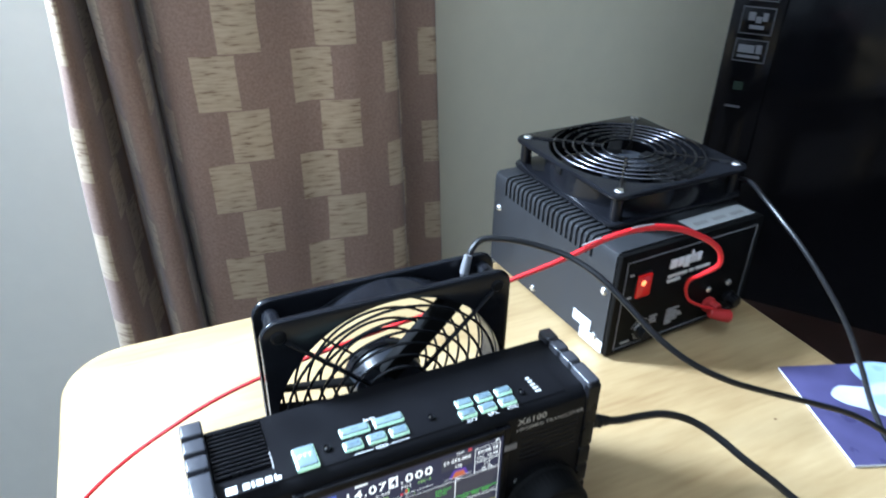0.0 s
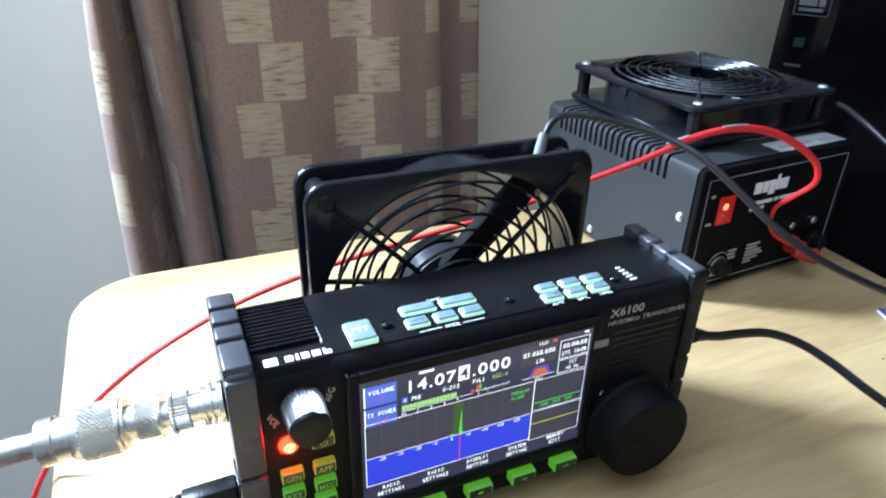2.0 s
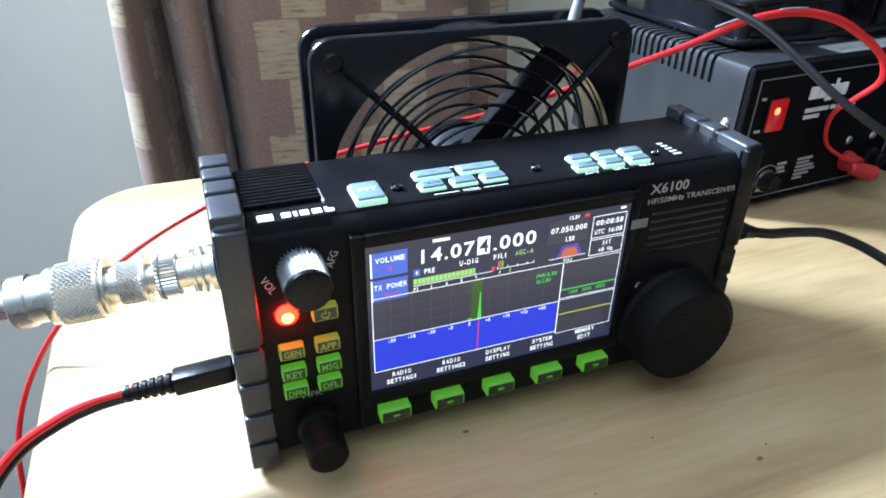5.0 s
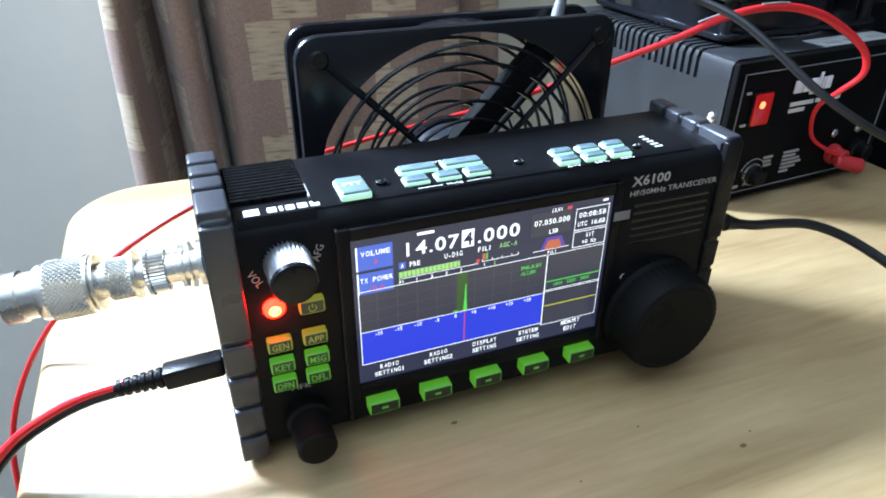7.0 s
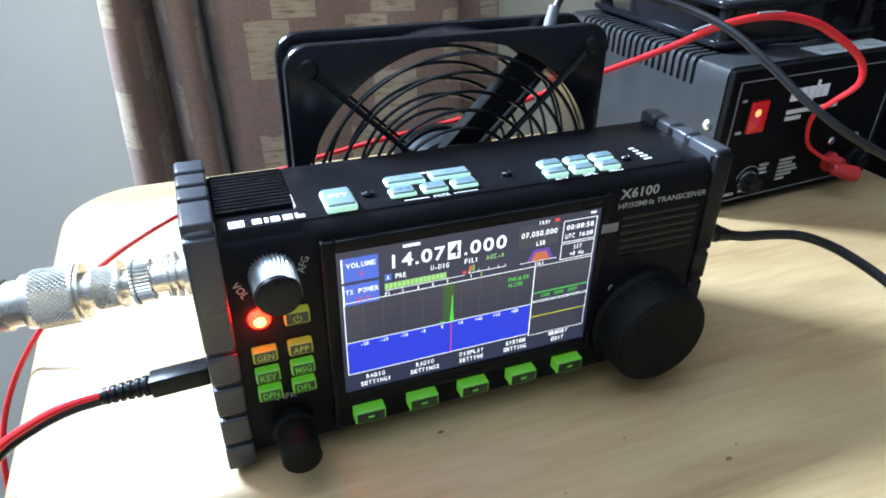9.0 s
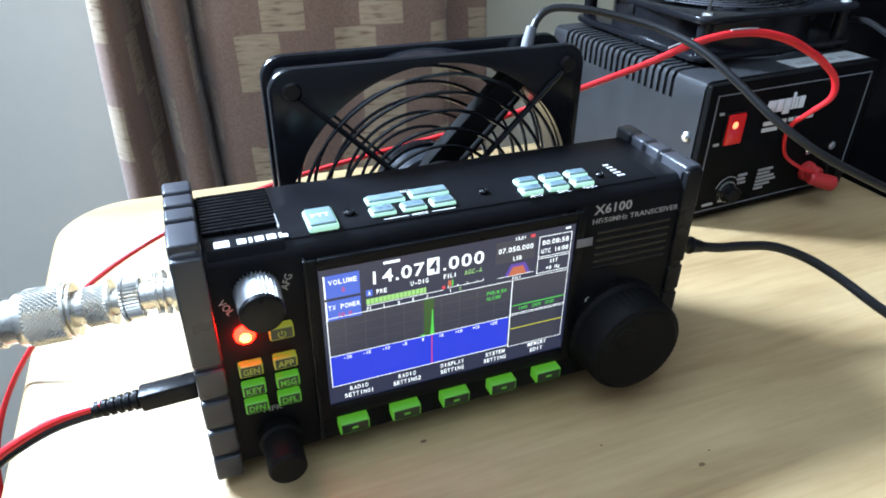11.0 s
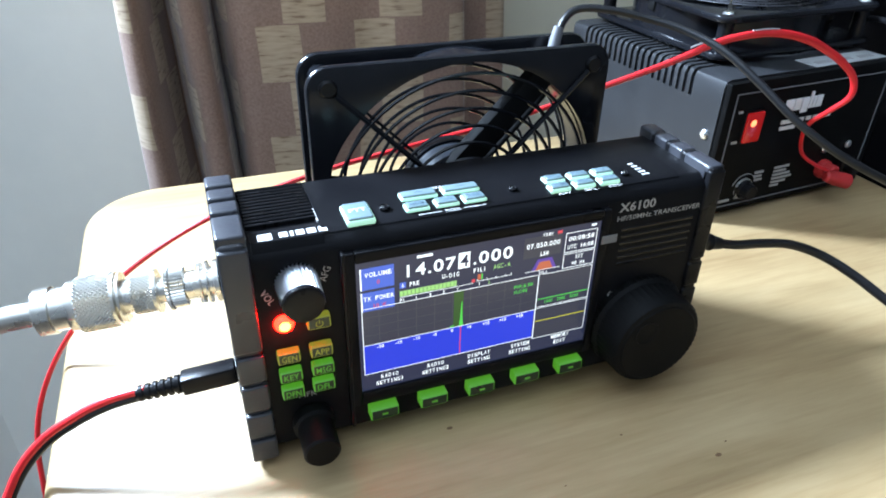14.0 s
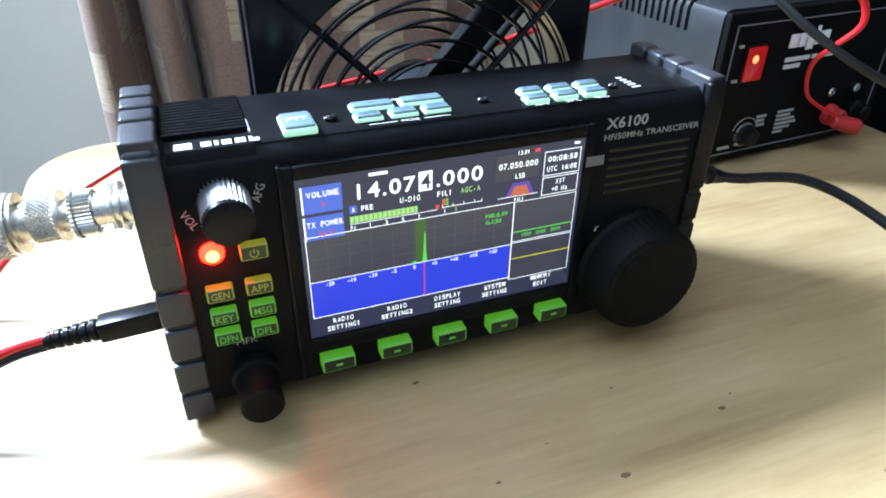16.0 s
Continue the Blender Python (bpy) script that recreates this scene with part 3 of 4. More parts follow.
def make_fan(name, label, loc, wire, rz=0.0, rx=0.0, depth=0.025, H=0.0603):
    """A square 120 mm cooling fan: foot edge at z = 0, guard towards -y."""
    ob = thing(name, label, "fan", loc, rz, "cooling fans", rx=rx)
    part("front_frame", flange(H, 0.0085, 0.0575, 0.0, 0.0042), M_FANBODY, ob)
    part("rear_frame", flange(H, 0.0085, 0.0575, depth - 0.0042, depth), M_FANBODY, ob)
    duct = lathe([(0.0042, 0.0572), (0.0042, 0.0590), (depth - 0.0042, 0.0590), (depth - 0.0042, 0.0572), (0.0042, 0.0572)], (0, 0, H), (0, 1, 0), 72, caps=False)
    part("duct", duct, M_FANBODY, ob, "round glossy black duct between the frames")
    for sx in (-1, 1):
        for sz in (-1, 1):
            x, z = sx * 0.0525, H + sz * 0.0525
            part("corner_post", lathe([(0.0042, 0.0042), (depth - 0.0042, 0.0042)], (x, 0, z), (0, 1, 0), 16), M_FANBODY, ob)
            part("screw", lathe([(-0.0012, 0.0026), (-0.0004, 0.0034), (0.0, 0.0034)], (x, 0, z), (0, 1, 0), 14), M_CHROME if wire else M_BLACK, ob)
    hub = lathe([(0.006, 0.0150), (0.0075, 0.0182), (depth - 0.005, 0.0188), (depth - 0.0045, 0.0188)], (0, 0, H), (0, 1, 0), 40)
    part("hub", hub, M_HUB, ob, "round fan hub")
    part("motor_plate", lathe([(depth - 0.0045, 0.0200), (depth - 0.0005, 0.0200)], (0, 0, H), (0, 1, 0), 40), M_FANBODY, ob)
    for k in range(3):
        bm = bmesh.new()
        rows = []
        for i in range(7):
            f = i / 6
            r = 0.0175 + f * 0.037
            row = []
            for j in range(5):
                g = j / 4 - 0.5
                a = radians(120 * k + 45 + 2 * f) + g * (0.10 - 0.03 * f)
                y = depth / 2 + 0.0035 + g * 0.009 + 0.0012 * math.cos(g * 3.0)
                row.append(bm.verts.new((r * math.cos(a), y, H + r * math.sin(a))))
            rows.append(row)
        for a, b in zip(rows, rows[1:]):
            for j in range(4):
                bm.faces.new((a[j], a[j + 1], b[j + 1], b[j]))
        bl = part("blade", bm, M_BLADE, ob, smooth=1.5)
        so = bl.modifiers.new("thickness", "SOLIDIFY")
        so.thickness = 0.0012
    # guard in front, second cage behind
    mat = M_DARKWIRE if wire else M_FANBODY
    for side, y, radii in (("front", -0.0012, (0.0260, 0.0330, 0.0400, 0.0470, 0.0538)), ("rear", depth + 0.0008, (0.0255, 0.0318, 0.0381, 0.0444, 0.0507, 0.0568))):
        guard = part("guard", tube(circle((0, y, H), 0.0190, (0, 1, 0), 48), 0.0009, 6, True), M_FANBODY, ob, "round finger guard with rings and spokes")
        for r in radii:
            part("ring", tube(circle((0, y, H), r, (0, 1, 0), 56), 0.00075, 6, True), mat, guard)
        for k in range(4):
            a = radians(45 + 90 * k)
            w = 0.0007 if side == "rear" else 0.0012
            q = [(0.018 * math.cos(a), y, H + 0.018 * math.sin(a)), (0.071 * math.cos(a), y + 0.0006, H + 0.071 * math.sin(a))]
            part("spoke", tube(q, w, 6), mat, guard)
    # three broad arms hold the motor, set a little aside from the centre
    for k in range(3):
        arm = box((0.006, 0.0024, 0.0050), (0.0585, 0.0095, 0.0150), 0.001)
        arm.transform(Matrix.Translation((0, 0, H)) @ Matrix.Rotation(-radians(46 + 120 * k), 4, "Y"))
        part("arm", arm, M_BLADE, ob, "broad diagonal motor arm")
    return ob


desk_fan = make_fan("cooling_fan", "square black plastic cooling fan standing on edge on the pine table", (0.0608, 0.060, TOP), False, depth=0.0225)
for piece in desk_fan.children_recursive:
    piece.data.transform(Matrix.Diagonal((1.049, 1.0, 1.026, 1.0)))
top_fan = make_fan("cooling_fan", "square black cooling fan with wire guard atop the power supply", (0.304, 0.129, DATUM + 0.0362), True, rz=3, rx=-90)
for piece in top_fan.children_recursive:
    piece.data.transform(Matrix.Diagonal((1.045, 1.0, 1.04, 1.0)))

# ---- power supply ----
PSU_W, PSU_D, PSU_H = 0.1345, 0.148, 0.0845
psu = thing("power_supply", "boxy grey and black bench power supply with a lit red switch", "power supply", (0.2303, 0.1015, TOP), 4)


def psu_cover():
    bm = bmesh.new()
    t, z0, z1, r = 0.0014, 0.004, PSU_H, 0.004
    sz = z1 - 0.0155
    for x in (0.0, PSU_W - t):
        add_box(bm, (x, 0.003, z0), (x + t, PSU_D, sz))
    # louvred shoulders: bars between the slots
    n, y0, y1 = 20, 0.026, PSU_D - 0.012
    step = (y1 - y0) / n
    prof = [(0.0, sz), (0.0, z1 - r), (0.0012, z1 - 0.0012), (r, z1), (0.018, z1)]
    inner = [(t, sz), (t, z1 - r - 0.0003), (0.0024, z1 - 0.0024), (r, z1 - t), (0.018, z1 - t)]
    runs = [(0.003, y0)] + [(y0 + step * (k + 0.48), y0 + step * (k + 1)) for k in range(n)] + [(y1, PSU_D)]
    for ya, yb in runs:
        for mirror in (False, True):
            f = (lambda x: PSU_W - x) if mirror else (lambda x: x)
            a = [bm.verts.new((f(x), ya, z)) for x, z in prof + inner[::-1]]
            b = [bm.verts.new((f(x), yb, z)) for x, z in prof + inner[::-1]]
            k = len(a)
            for i in range(k):
                bm.faces.new((a[i], a[(i + 1) % k], b[(i + 1) % k], b[i]))
            bm.faces.new(a)
            bm.faces.new(b[::-1])
    add_box(bm, (0.018, 0.003, z1 - t), (PSU_W - 0.018, PSU_D, z1))
    return bm


part("cover", psu_cover(), M_STEEL_COVER, psu, "grey metal cover with slotted shoulders", smooth=0.5)
part("chassis", box((0.004, 0.008, 0.006), (PSU_W - 0.004, PSU_D - 0.004, PSU_H - 0.006)), M_MATT, psu, "dark inside")
part("base_plate", box((0.001, 0.002, 0.003), (PSU_W - 0.001, PSU_D - 0.001, 0.005)), M_MATT, psu)
part("back_panel", box((0.0015, PSU_D - 0.004, 0.005), (PSU_W - 0.0015, PSU_D - 0.001, PSU_H - 0.002)), M_MATT, psu)
front = part("front_panel", box((0.0005, -0.0015, 0.003), (PSU_W - 0.0005, 0.003, PSU_H - 0.001), 0.0012), M_PANEL, psu, "black printed front panel")
for x in (0.008, PSU_W - 0.018):
    for y in (0.012, PSU_D - 0.022):
        part("foot", box((x, y, 0.0), (x + 0.01, y + 0.01, 0.0035), 0.0008), M_RUBBER, psu)
YF = -0.0018


def psu_mark(x0, x1, z0, z1, mat=None, name="print", parent=None, out=0.0004):
    return part(name, box((x0, YF - out, z0), (x1, YF + 0.0005, z1)), mat or M_PRINT, parent or front)


for x0, x1, z0, z1 in ((0.006, 0.1285, 0.0770, 0.0775), (0.006, 0.1285, 0.0070, 0.0075), (0.006, 0.0065, 0.0075, 0.0770), (0.1280, 0.1285, 0.0075, 0.0770)):
    psu_mark(x0, x1, z0, z1, M_DULL_PRINT, "outline")
# badge of slanted bars in place of the maker's mark
for k, (w, h0, h1) in enumerate(((0.0052, 0.0, 0.0065), (0.004, 0.0, 0.0065), (0.0042, -0.002, 0.0065), (0.0016, 0.0, 0.0092), (0.0014, 0.0, 0.0065), (0.004, 0.0, 0.0065))):
    x = 0.046 + 1.22 * sum((0.0059, 0.0047, 0.0049, 0.0023, 0.0021)[:k])
    b = box((x, YF - 0.0005, 0.0622 + h0), (x + w * 1.2, YF + 0.0005, 0.0622 + h1 * 1.1), 0.0003)
    b.transform(Matrix.Translation((0, 0, 0.066)) @ Matrix.Shear("XY", 4, (0, 0)) @ Matrix.Translation((0, 0, -0.066)))
    part("badge_bar", b, M_STICKER, front)
for x0, x1, z in ((0.046, 0.064, 0.0548), (0.066, 0.070, 0.0548), (0.072, 0.086, 0.0548), (0.046, 0.058, 0.0510)):
    psu_mark(x0, x1, z, z + 0.0022)
for k in range(6):
    psu_mark(0.052, 0.052 + (0.012, 0.010, 0.014, 0.016, 0.012, 0.007)[k], 0.0255 - 0.0024 * k, 0.0268 - 0.0024 * k, M_PRINT_DIM)
for x0, x1, z in ((0.010, 0.013, 0.0660), (0.010, 0.014, 0.0480), (0.036, 0.043, 0.0250), (0.036, 0.042, 0.0225), (0.037, 0.043, 0.0200), (0.012, 0.020, 0.0100), (0.024, 0.036, 0.0105)):
    psu_mark(x0, x1, z, z + 0.0014, M_PRINT_DIM)
rocker = part("rocker_switch", box((0.0150, YF - 0.0012, 0.0475), (0.0288, YF + 0.001, 0.0668), 0.0006), M_BLACK, psu, "rocker switch glowing red")
rk = box((0.0158, YF - 0.0028, 0.0483), (0.0280, YF - 0.0008, 0.0660), 0.0008)
part("rocker_lens", rk, M_ROCKER, rocker, "translucent red rocker, lit")
part("lamp", lathe([(0, 0.0022), (0.0004, 0.0018)], (0.0205, YF - 0.0027, 0.0600), (0, -1, 0), 16), M_ROCKERHOT, rocker)
dial = part("dial", lathe([(0, 0.0062), (0.002, 0.0062), (0.003, 0.0052), (0.007, 0.0048), (0.0075, 0.0042)], (0.0290, YF, 0.0168), (0, -1, 0), 28, 0.0003, 14), M_BLACK, psu, "small black dial with a bright skirt")
part("skirt", lathe([(0, 0.0068), (0.0012, 0.0066)], (0.0290, YF, 0.0168), (0, -1, 0), 28), M_CHROME, dial)
bm = tube([(0.0290 + 0.0095 * math.cos(radians(a)), YF - 0.0002, 0.0168 + 0.0095 * math.sin(radians(a))) for a in range(20, 161, 10)], 0.00025, 5)
part("print", bm, M_PRINT_DIM, front)
for x, z, mat in ((0.0915, 0.0325, M_CHROME), (0.1125, 0.0325, M_CHROME)):
    part("screw", lathe([(0, 0.0026), (0.0008, 0.0026), (0.0014, 0.0018)], (x, YF, z), (0, -1, 0), 16), mat, psu)
for x, mat in ((0.0945, M_REDPLUG), (0.1150, M_BLACK)):
    part("terminal", lathe([(0, 0.0062), (0.003, 0.0062), (0.004, 0.005), (0.009, 0.005), (0.010, 0.0042)], (x, YF, 0.0190), (0, -1, 0), 24, 0.0004, 12), mat, psu)
for y, z in ((0.0095, 0.0515), (0.140, 0.055), (0.086, 0.009), (0.012, 0.012)):
    part("screw", lathe([(0, 0.0030), (0.0009, 0.0028), (0.0018, 0.0016)], (0.0, y, z), (-1, 0, 0), 18), M_CHROME, psu, "domed steel screw")
part("sticker", box((-0.0004, 0.003, 0.0030), (0.0004, 0.027, 0.0122)), M_STICKER, psu, "white paper sticker")
part("sticker", box((-0.0004, 0.017, 0.0132), (0.0004, 0.036, 0.0215)), M_STICKER, psu, "white paper sticker")
lab = part("label", box((0.068, 0.003, PSU_H - 0.0003), (0.128, 0.018, PSU_H + 0.0004)), M_SILVER_LABEL, psu, "silver rating label")
for k in range(3):
    part("print", box((0.074 + 0.018 * k, 0.007, PSU_H + 0.0003), (0.086 + 0.018 * k, 0.0105, PSU_H + 0.0007)), M_PRINT_DIM, lab)

# ---- booklet ----
book = thing("booklet", "dark blue glossy booklet with a pale picture, lying on the table", "booklet", (0.3365, 0.045, TOP), -20)
part("cover", box((0.0, -0.088, 0.0), (0.083, 0.0, 0.0022), 0.0004), M_BOOK_NAVY, book, "navy glossy cover")
part("pages", box((0.0008, -0.0883, 0.0005), (0.0825, -0.0876, 0.0017)), M_PAPER, book)
part("pages", box((-0.0003, -0.0875, 0.0005), (0.0003, -0.0006, 0.0017)), M_PAPER, book)


def picture(pts, mat, h):
    """A printed patch with a soft, uneven outline."""
    line = smooth_path([(x, y, h) for x, y in pts], 5, closed=True)
    part("printed_picture", plate(bmesh.new(), line), mat, book, smooth=0)


picture(((0.050, -0.003), (0.080, -0.003), (0.081, -0.040), (0.080, -0.084), (0.066, -0.085), (0.060, -0.055), (0.052, -0.030)), M_BOOK_SKY, 0.0024)
picture(((0.020, -0.030), (0.030, -0.022), (0.046, -0.024), (0.062, -0.020), (0.076, -0.026), (0.079, -0.036), (0.070, -0.040), (0.058, -0.050), (0.046, -0.052), (0.034, -0.044), (0.024, -0.038)), M_BOOK_PALE, 0.0026)
picture(((0.044, -0.034), (0.056, -0.032), (0.064, -0.038), (0.056, -0.046), (0.047, -0.044)), M_BOOK_SKY, 0.0027)
part("printed_picture", lathe([(0.0022, 0.0022), (0.0029, 0.0020)], (0.067, -0.044, 0), (0, 0, 1), 14), M_REDPLUG, book, smooth=0)

# ---- cables ----
def cable(name, label, pts, r, material, seg=10, per=8):
    line = smooth_path([at_table(*p) for p in pts], per)
    ob = thing(name, label, "cable", tuple(line[0]))
    part("lead", tube(line, r, seg), material, ob, local=False)
    return ob


red = cable("supply_wire", "red wire looping from the power supply behind the fan", ((323, 97, -57), (318, 96, -53), (307, 97, -48), (295, 98, -40), (288, 96, -28), (284, 91, -17), (284, 82, -7), (287, 74, 4), (285, 74, 14), (277, 76, 22),
             (265, 77, 29), (249, 78, 36), (228, 80, 40), (202, 82, 38), (172, 85, 28), (137, 92, 16), (98, 98, 4), (56, 100, -3), (14, 99, -9), (-22, 98, -17), (-52, 93, -26), (-75, 91, -38), (-94, 89, -52), (-108, 86, -66), (-120, 81, -84), (-127, 74, -103), (-129, 64, -125), (-131, 40, -190)), lambda f: 0.0011 + 0.0010 * math.exp(-((f - 0.38) / 0.15) ** 2), M_RED)
sleeve = lathe([(0, 0.0022), (0.001, 0.0034), (0.010, 0.0046), (0.017, 0.0048), (0.018, 0.0030)], at_table(316, 95, -56), (0.9, -0.2, -0.25), 20)
part("plug", sleeve, M_REDPLUG, red, "red moulded plug at the terminal", local=False)
for dash in (((231, 79.4, 41.9), (224, 79.8, 42.2), (216, 80.6, 41.9)), ((196, 82.4, 38.9), (190, 83.0, 37.3), (184, 83.8, 35.4))):
    part("print", tube(smooth_path([at_table(*p) for p in dash], 6), 0.0004, 6), M_PRINT_DIM, red, "pale printing along the wire", local=False)

lead = cable("fan_lead", "black two-core lead from the fan on the table", ((101, 71, 40), (105, 73, 46), (109, 76, 54), (116, 76, 58.5), (128, 70, 58.5), (141, 62, 56), (152, 51, 53), (160, 36, 48), (167, 21, 39), (175, 6, 28), (187, -7, 18), (204, -17, 9),
              (228, -23, -2), (254, -29, -13), (282, -38, -25), (304, -48, -39), (326, -58, -54), (345, -80, -68), (360, -130, -74)), 0.0016, M_GREYWIRE)
# sleeve coloured pale to carry the gloss highlight on the lead
part("boot", lathe([(0, 0.0024), (0.004, 0.0024), (0.010, 0.0020)], at_table(103, 72, 43), (0.32, 0.22, 1), 14), M_DULL_PRINT, lead, "lead sleeve, pale grey for its gloss highlight", local=False)
cable("fan_lead", "glossy black lead hanging from the fan on the power supply", ((361, 138, 26), (359, 124, 28), (351, 106, 27), (346, 84, 21), (344, 61, 11), (344, 38, -4), (345, 18, -21), (343, -1, -40), (338, -20, -58), (335, -40, -70),
              (338, -66, -73.5), (345, -120, -73.8)), 0.0017, M_GREYWIRE)
usb = cable("data_cable", "black round cable plugged into the transceiver", ((150, 15, -25), (160, 14, -28), (170, 12.5, -30), (182, 11.5, -31), (197, 9, -33), (211, 3, -38), (221, -8, -44), (229, -22, -51), (238, -34, -58),
              (247, -46, -66), (258, -66, -72), (268, -110, -73.5)), 0.0021, M_GREYWIRE)
part("plug", box((0.1388, 0.0100, DATUM - 0.0300), (0.1500, 0.0200, DATUM - 0.0205), 0.0012), M_RUBBER, usb, "moulded black plug", local=False)
boot = lathe([(0, 0.0040), (0.003, 0.0040), (0.004, 0.0034), (0.006, 0.0034), (0.007, 0.0038), (0.009, 0.0032), (0.014, 0.0024)], at_table(149, 15, -25), (0.95, -0.05, -0.28), 16)
part("boot", boot, M_RUBBER, usb, local=False)

# ---- transceiver ----
rig = thing("radio_transceiver", "compact black radio transceiver with a lit colour screen and knobs", "radio", (0.05, 0.022, TOP))


def W(x, y, z):
    return at_table(x, y, z)


def rbox(lo, hi, bevel=0.0, seg=2):
    return box(W(*lo), W(*hi), bevel / 1000, seg)


def rpart(name, bm, mat, parent=None, label="", smooth=0.6):
    return part(name, bm, mat, parent or rig, label, smooth, local=False)


def prism(profile, x0, x1):
    """A body along x with the outline given in y and z."""
    bm = bmesh.new()
    a = [bm.verts.new(W(x0, y, z)) for y, z in profile]
    b = [bm.verts.new(W(x1, y, z)) for y, z in profile]
    n = len(a)
    for i in range(n):
        bm.faces.new((a[i], a[(i + 1) % n], b[(i + 1) % n], b[i]))
    bm.faces.new(a[::-1])
    bm.faces.new(b)
    return bm


body = rpart("body", prism(((1.5, -68), (1.5, 8.5), (2.2, 10), (5.5, 12.6), (7, 13), (43, 13), (45, 11), (45, -68), (43, -70), (3.5, -70)), -33, 134), M_MATT, label="black anodised metal body")
# raised control strip on top
rpart("top_strip", prism(((3.2, 9), (5.6, 12.9), (8, 13.9), (40, 13.9), (41, 12.5), (41, 9)), -9.5, 124), M_MATT, label="raised strip that carries the top keys")
rpart("strip_tongue", prism(((2.4, 9), (3.8, 12.4), (4.8, 13.5), (11.6, 13.6), (12, 12)), -31.5, -9.4), M_MATT)
rpart("strip_edge", rbox((-9.9, 12.2, 12.8), (-9.3, 21, 14.0), 0.15), M_PRINT_DIM)
for k in range(12):
    y = 14.4 + 2.25 * k
    rpart("fin", rbox((-32, y, 12.2), (-9.8, y + 1.15, 14.6), 0.25, 1), M_BLACK, body)


def end_cap(x0, x1, proud, gap, round_, rubber):
    """A moulded bumper with rounded lugs all round its edge; the top lugs are always the lighter rubber."""
    cap = rpart("end_cap", rbox((x0, 0.4, -71.8), (x1, 46.6, 16.6), 1.6, 3), rubber, label="ribbed black end bumper")
    a, b = x0 - 0.3, x1 + 0.3
    edges = (0.6, 17.0, 26.8, 36.4, 46.8)
    for y0, y1 in zip(edges, edges[1:]):
        # on the black right cap this paler grey stands in for window glints
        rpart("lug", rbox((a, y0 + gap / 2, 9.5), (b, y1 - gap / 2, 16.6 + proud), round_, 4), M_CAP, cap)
    edges = (-73.0, -61.5, -49.2, -36.6, -24.0, 16.0)
    for z0, z1 in zip(edges, edges[1:]):
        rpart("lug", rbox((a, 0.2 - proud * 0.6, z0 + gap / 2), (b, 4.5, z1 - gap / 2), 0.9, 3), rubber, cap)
    for y0, y1 in ((1.0, 15.5), (18.0, 28.0), (31.0, 46.8)):
        rpart("lug", rbox((a, y0, -73.0), (b, y1, -69.0), 0.8, 2), rubber, cap)
    for y in (4.0, 36.0):
        rpart("foot", rbox((x0 + 1, y, -75.7), (x1 - 1, y + 7, -72.0), 0.6, 2), rubber, cap)
    return cap


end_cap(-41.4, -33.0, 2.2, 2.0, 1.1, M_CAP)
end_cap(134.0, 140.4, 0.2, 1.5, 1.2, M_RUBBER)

# lettering planes
def front_plane(x, z, y=0.0):
    return pose(x / 1000, y / 1000, DATUM + z / 1000, 90, 0, 0)


def top_plane(x, y, z):
    return pose(x / 1000, y / 1000, DATUM + z / 1000, 0, 0, 0)


# plain bars stand for the maker's mark
for x, w, y0, y1 in ((-29.2, 4.4, 5.4, 9.2), (-22.6, 2.6, 5.8, 8.8), (-19.2, 1.0, 5.8, 8.8), (-17.4, 2.5, 5.8, 8.8), (-14.0, 2.7, 5.8, 8.8), (-10.4, 2.6, 5.8, 8.8)):
    rpart("badge_bar", rbox((x, y0, 13.4), (x + w, y1, 13.75)), M_PRINT)

# top keys
def top_key(x0, x1, y0, y1, mark, high=2.0):
    bm = bmesh.new()
    add_box(bm, W(x0, y0, 13.2), W(x1, y1, 12.9 + high), 0.0006, 3)
    k = rpart("top_key", bm, M_KEYCAP, label="translucent mint green key, lit from below")
    rpart("cap", rbox((x0 + 0.5, y0 + 0.5, 12.6 + high), (x1 - 0.5, y1 - 0.5, 13.6 + high), 0.5, 3), M_KEYTOP, k)
    if mark == "-":
        rpart("print", rbox(((x0 + x1) / 2 - 1.5, (y0 + y1) / 2 - 0.2, 13.6 + high), ((x0 + x1) / 2 + 1.5, (y0 + y1) / 2 + 0.2, 13.66 + high)), M_KEYPRINT, k)
    elif mark:
        lettering("key_print", mark, 0.0021, M_PRINT if mark == "PTT" else M_KEYPRINT, k, top_plane((x0 + x1) / 2, (y0 + y1) / 2, 13.66 + high), width=(x1 - x0) * 0.00062, bold=0.015)
    return k


top_key(-1.5, 7.8, 5.6, 17.5, "PTT", 2.4)
top_key(19.5, 32.5, 15.8, 21.0, "-")
top_key(34.5, 48.0, 15.8, 21.0, "-")
for x, w in ((18.8, "AM/FM"), (29.2, "CW"), (39.2, "SSB")):
    top_key(x, x + 8.2, 8.0, 13.2, w)
for x, w in ((72.0, "ATU"), (82.0, "PRE"), (92.0, "TUN")):
    top_key(x, x + 8.0, 12.6, 17.2, w)
for x, w in ((70.8, "V/M"), (80.8, "AGC"), (90.8, "AF")):
    top_key(x, x + 8.0, 6.2, 10.8, w)
for x, y, t in ((34, 22.6, "BAND"), (34, 5.6, "MODE"), (75, 4.4, "A=V"), (85.5, 4.4, "SPL"), (95.5, 4.4, "MENU")):
    lettering("print", t, 0.0016, M_PRINT, body, top_plane(x, y, 14.0), width=0.0052)
rpart("print", rbox((22, 5.5, 13.9), (30, 5.8, 14.0)), M_PRINT)
rpart("print", rbox((38, 5.5, 13.9), (46, 5.8, 14.0)), M_PRINT)
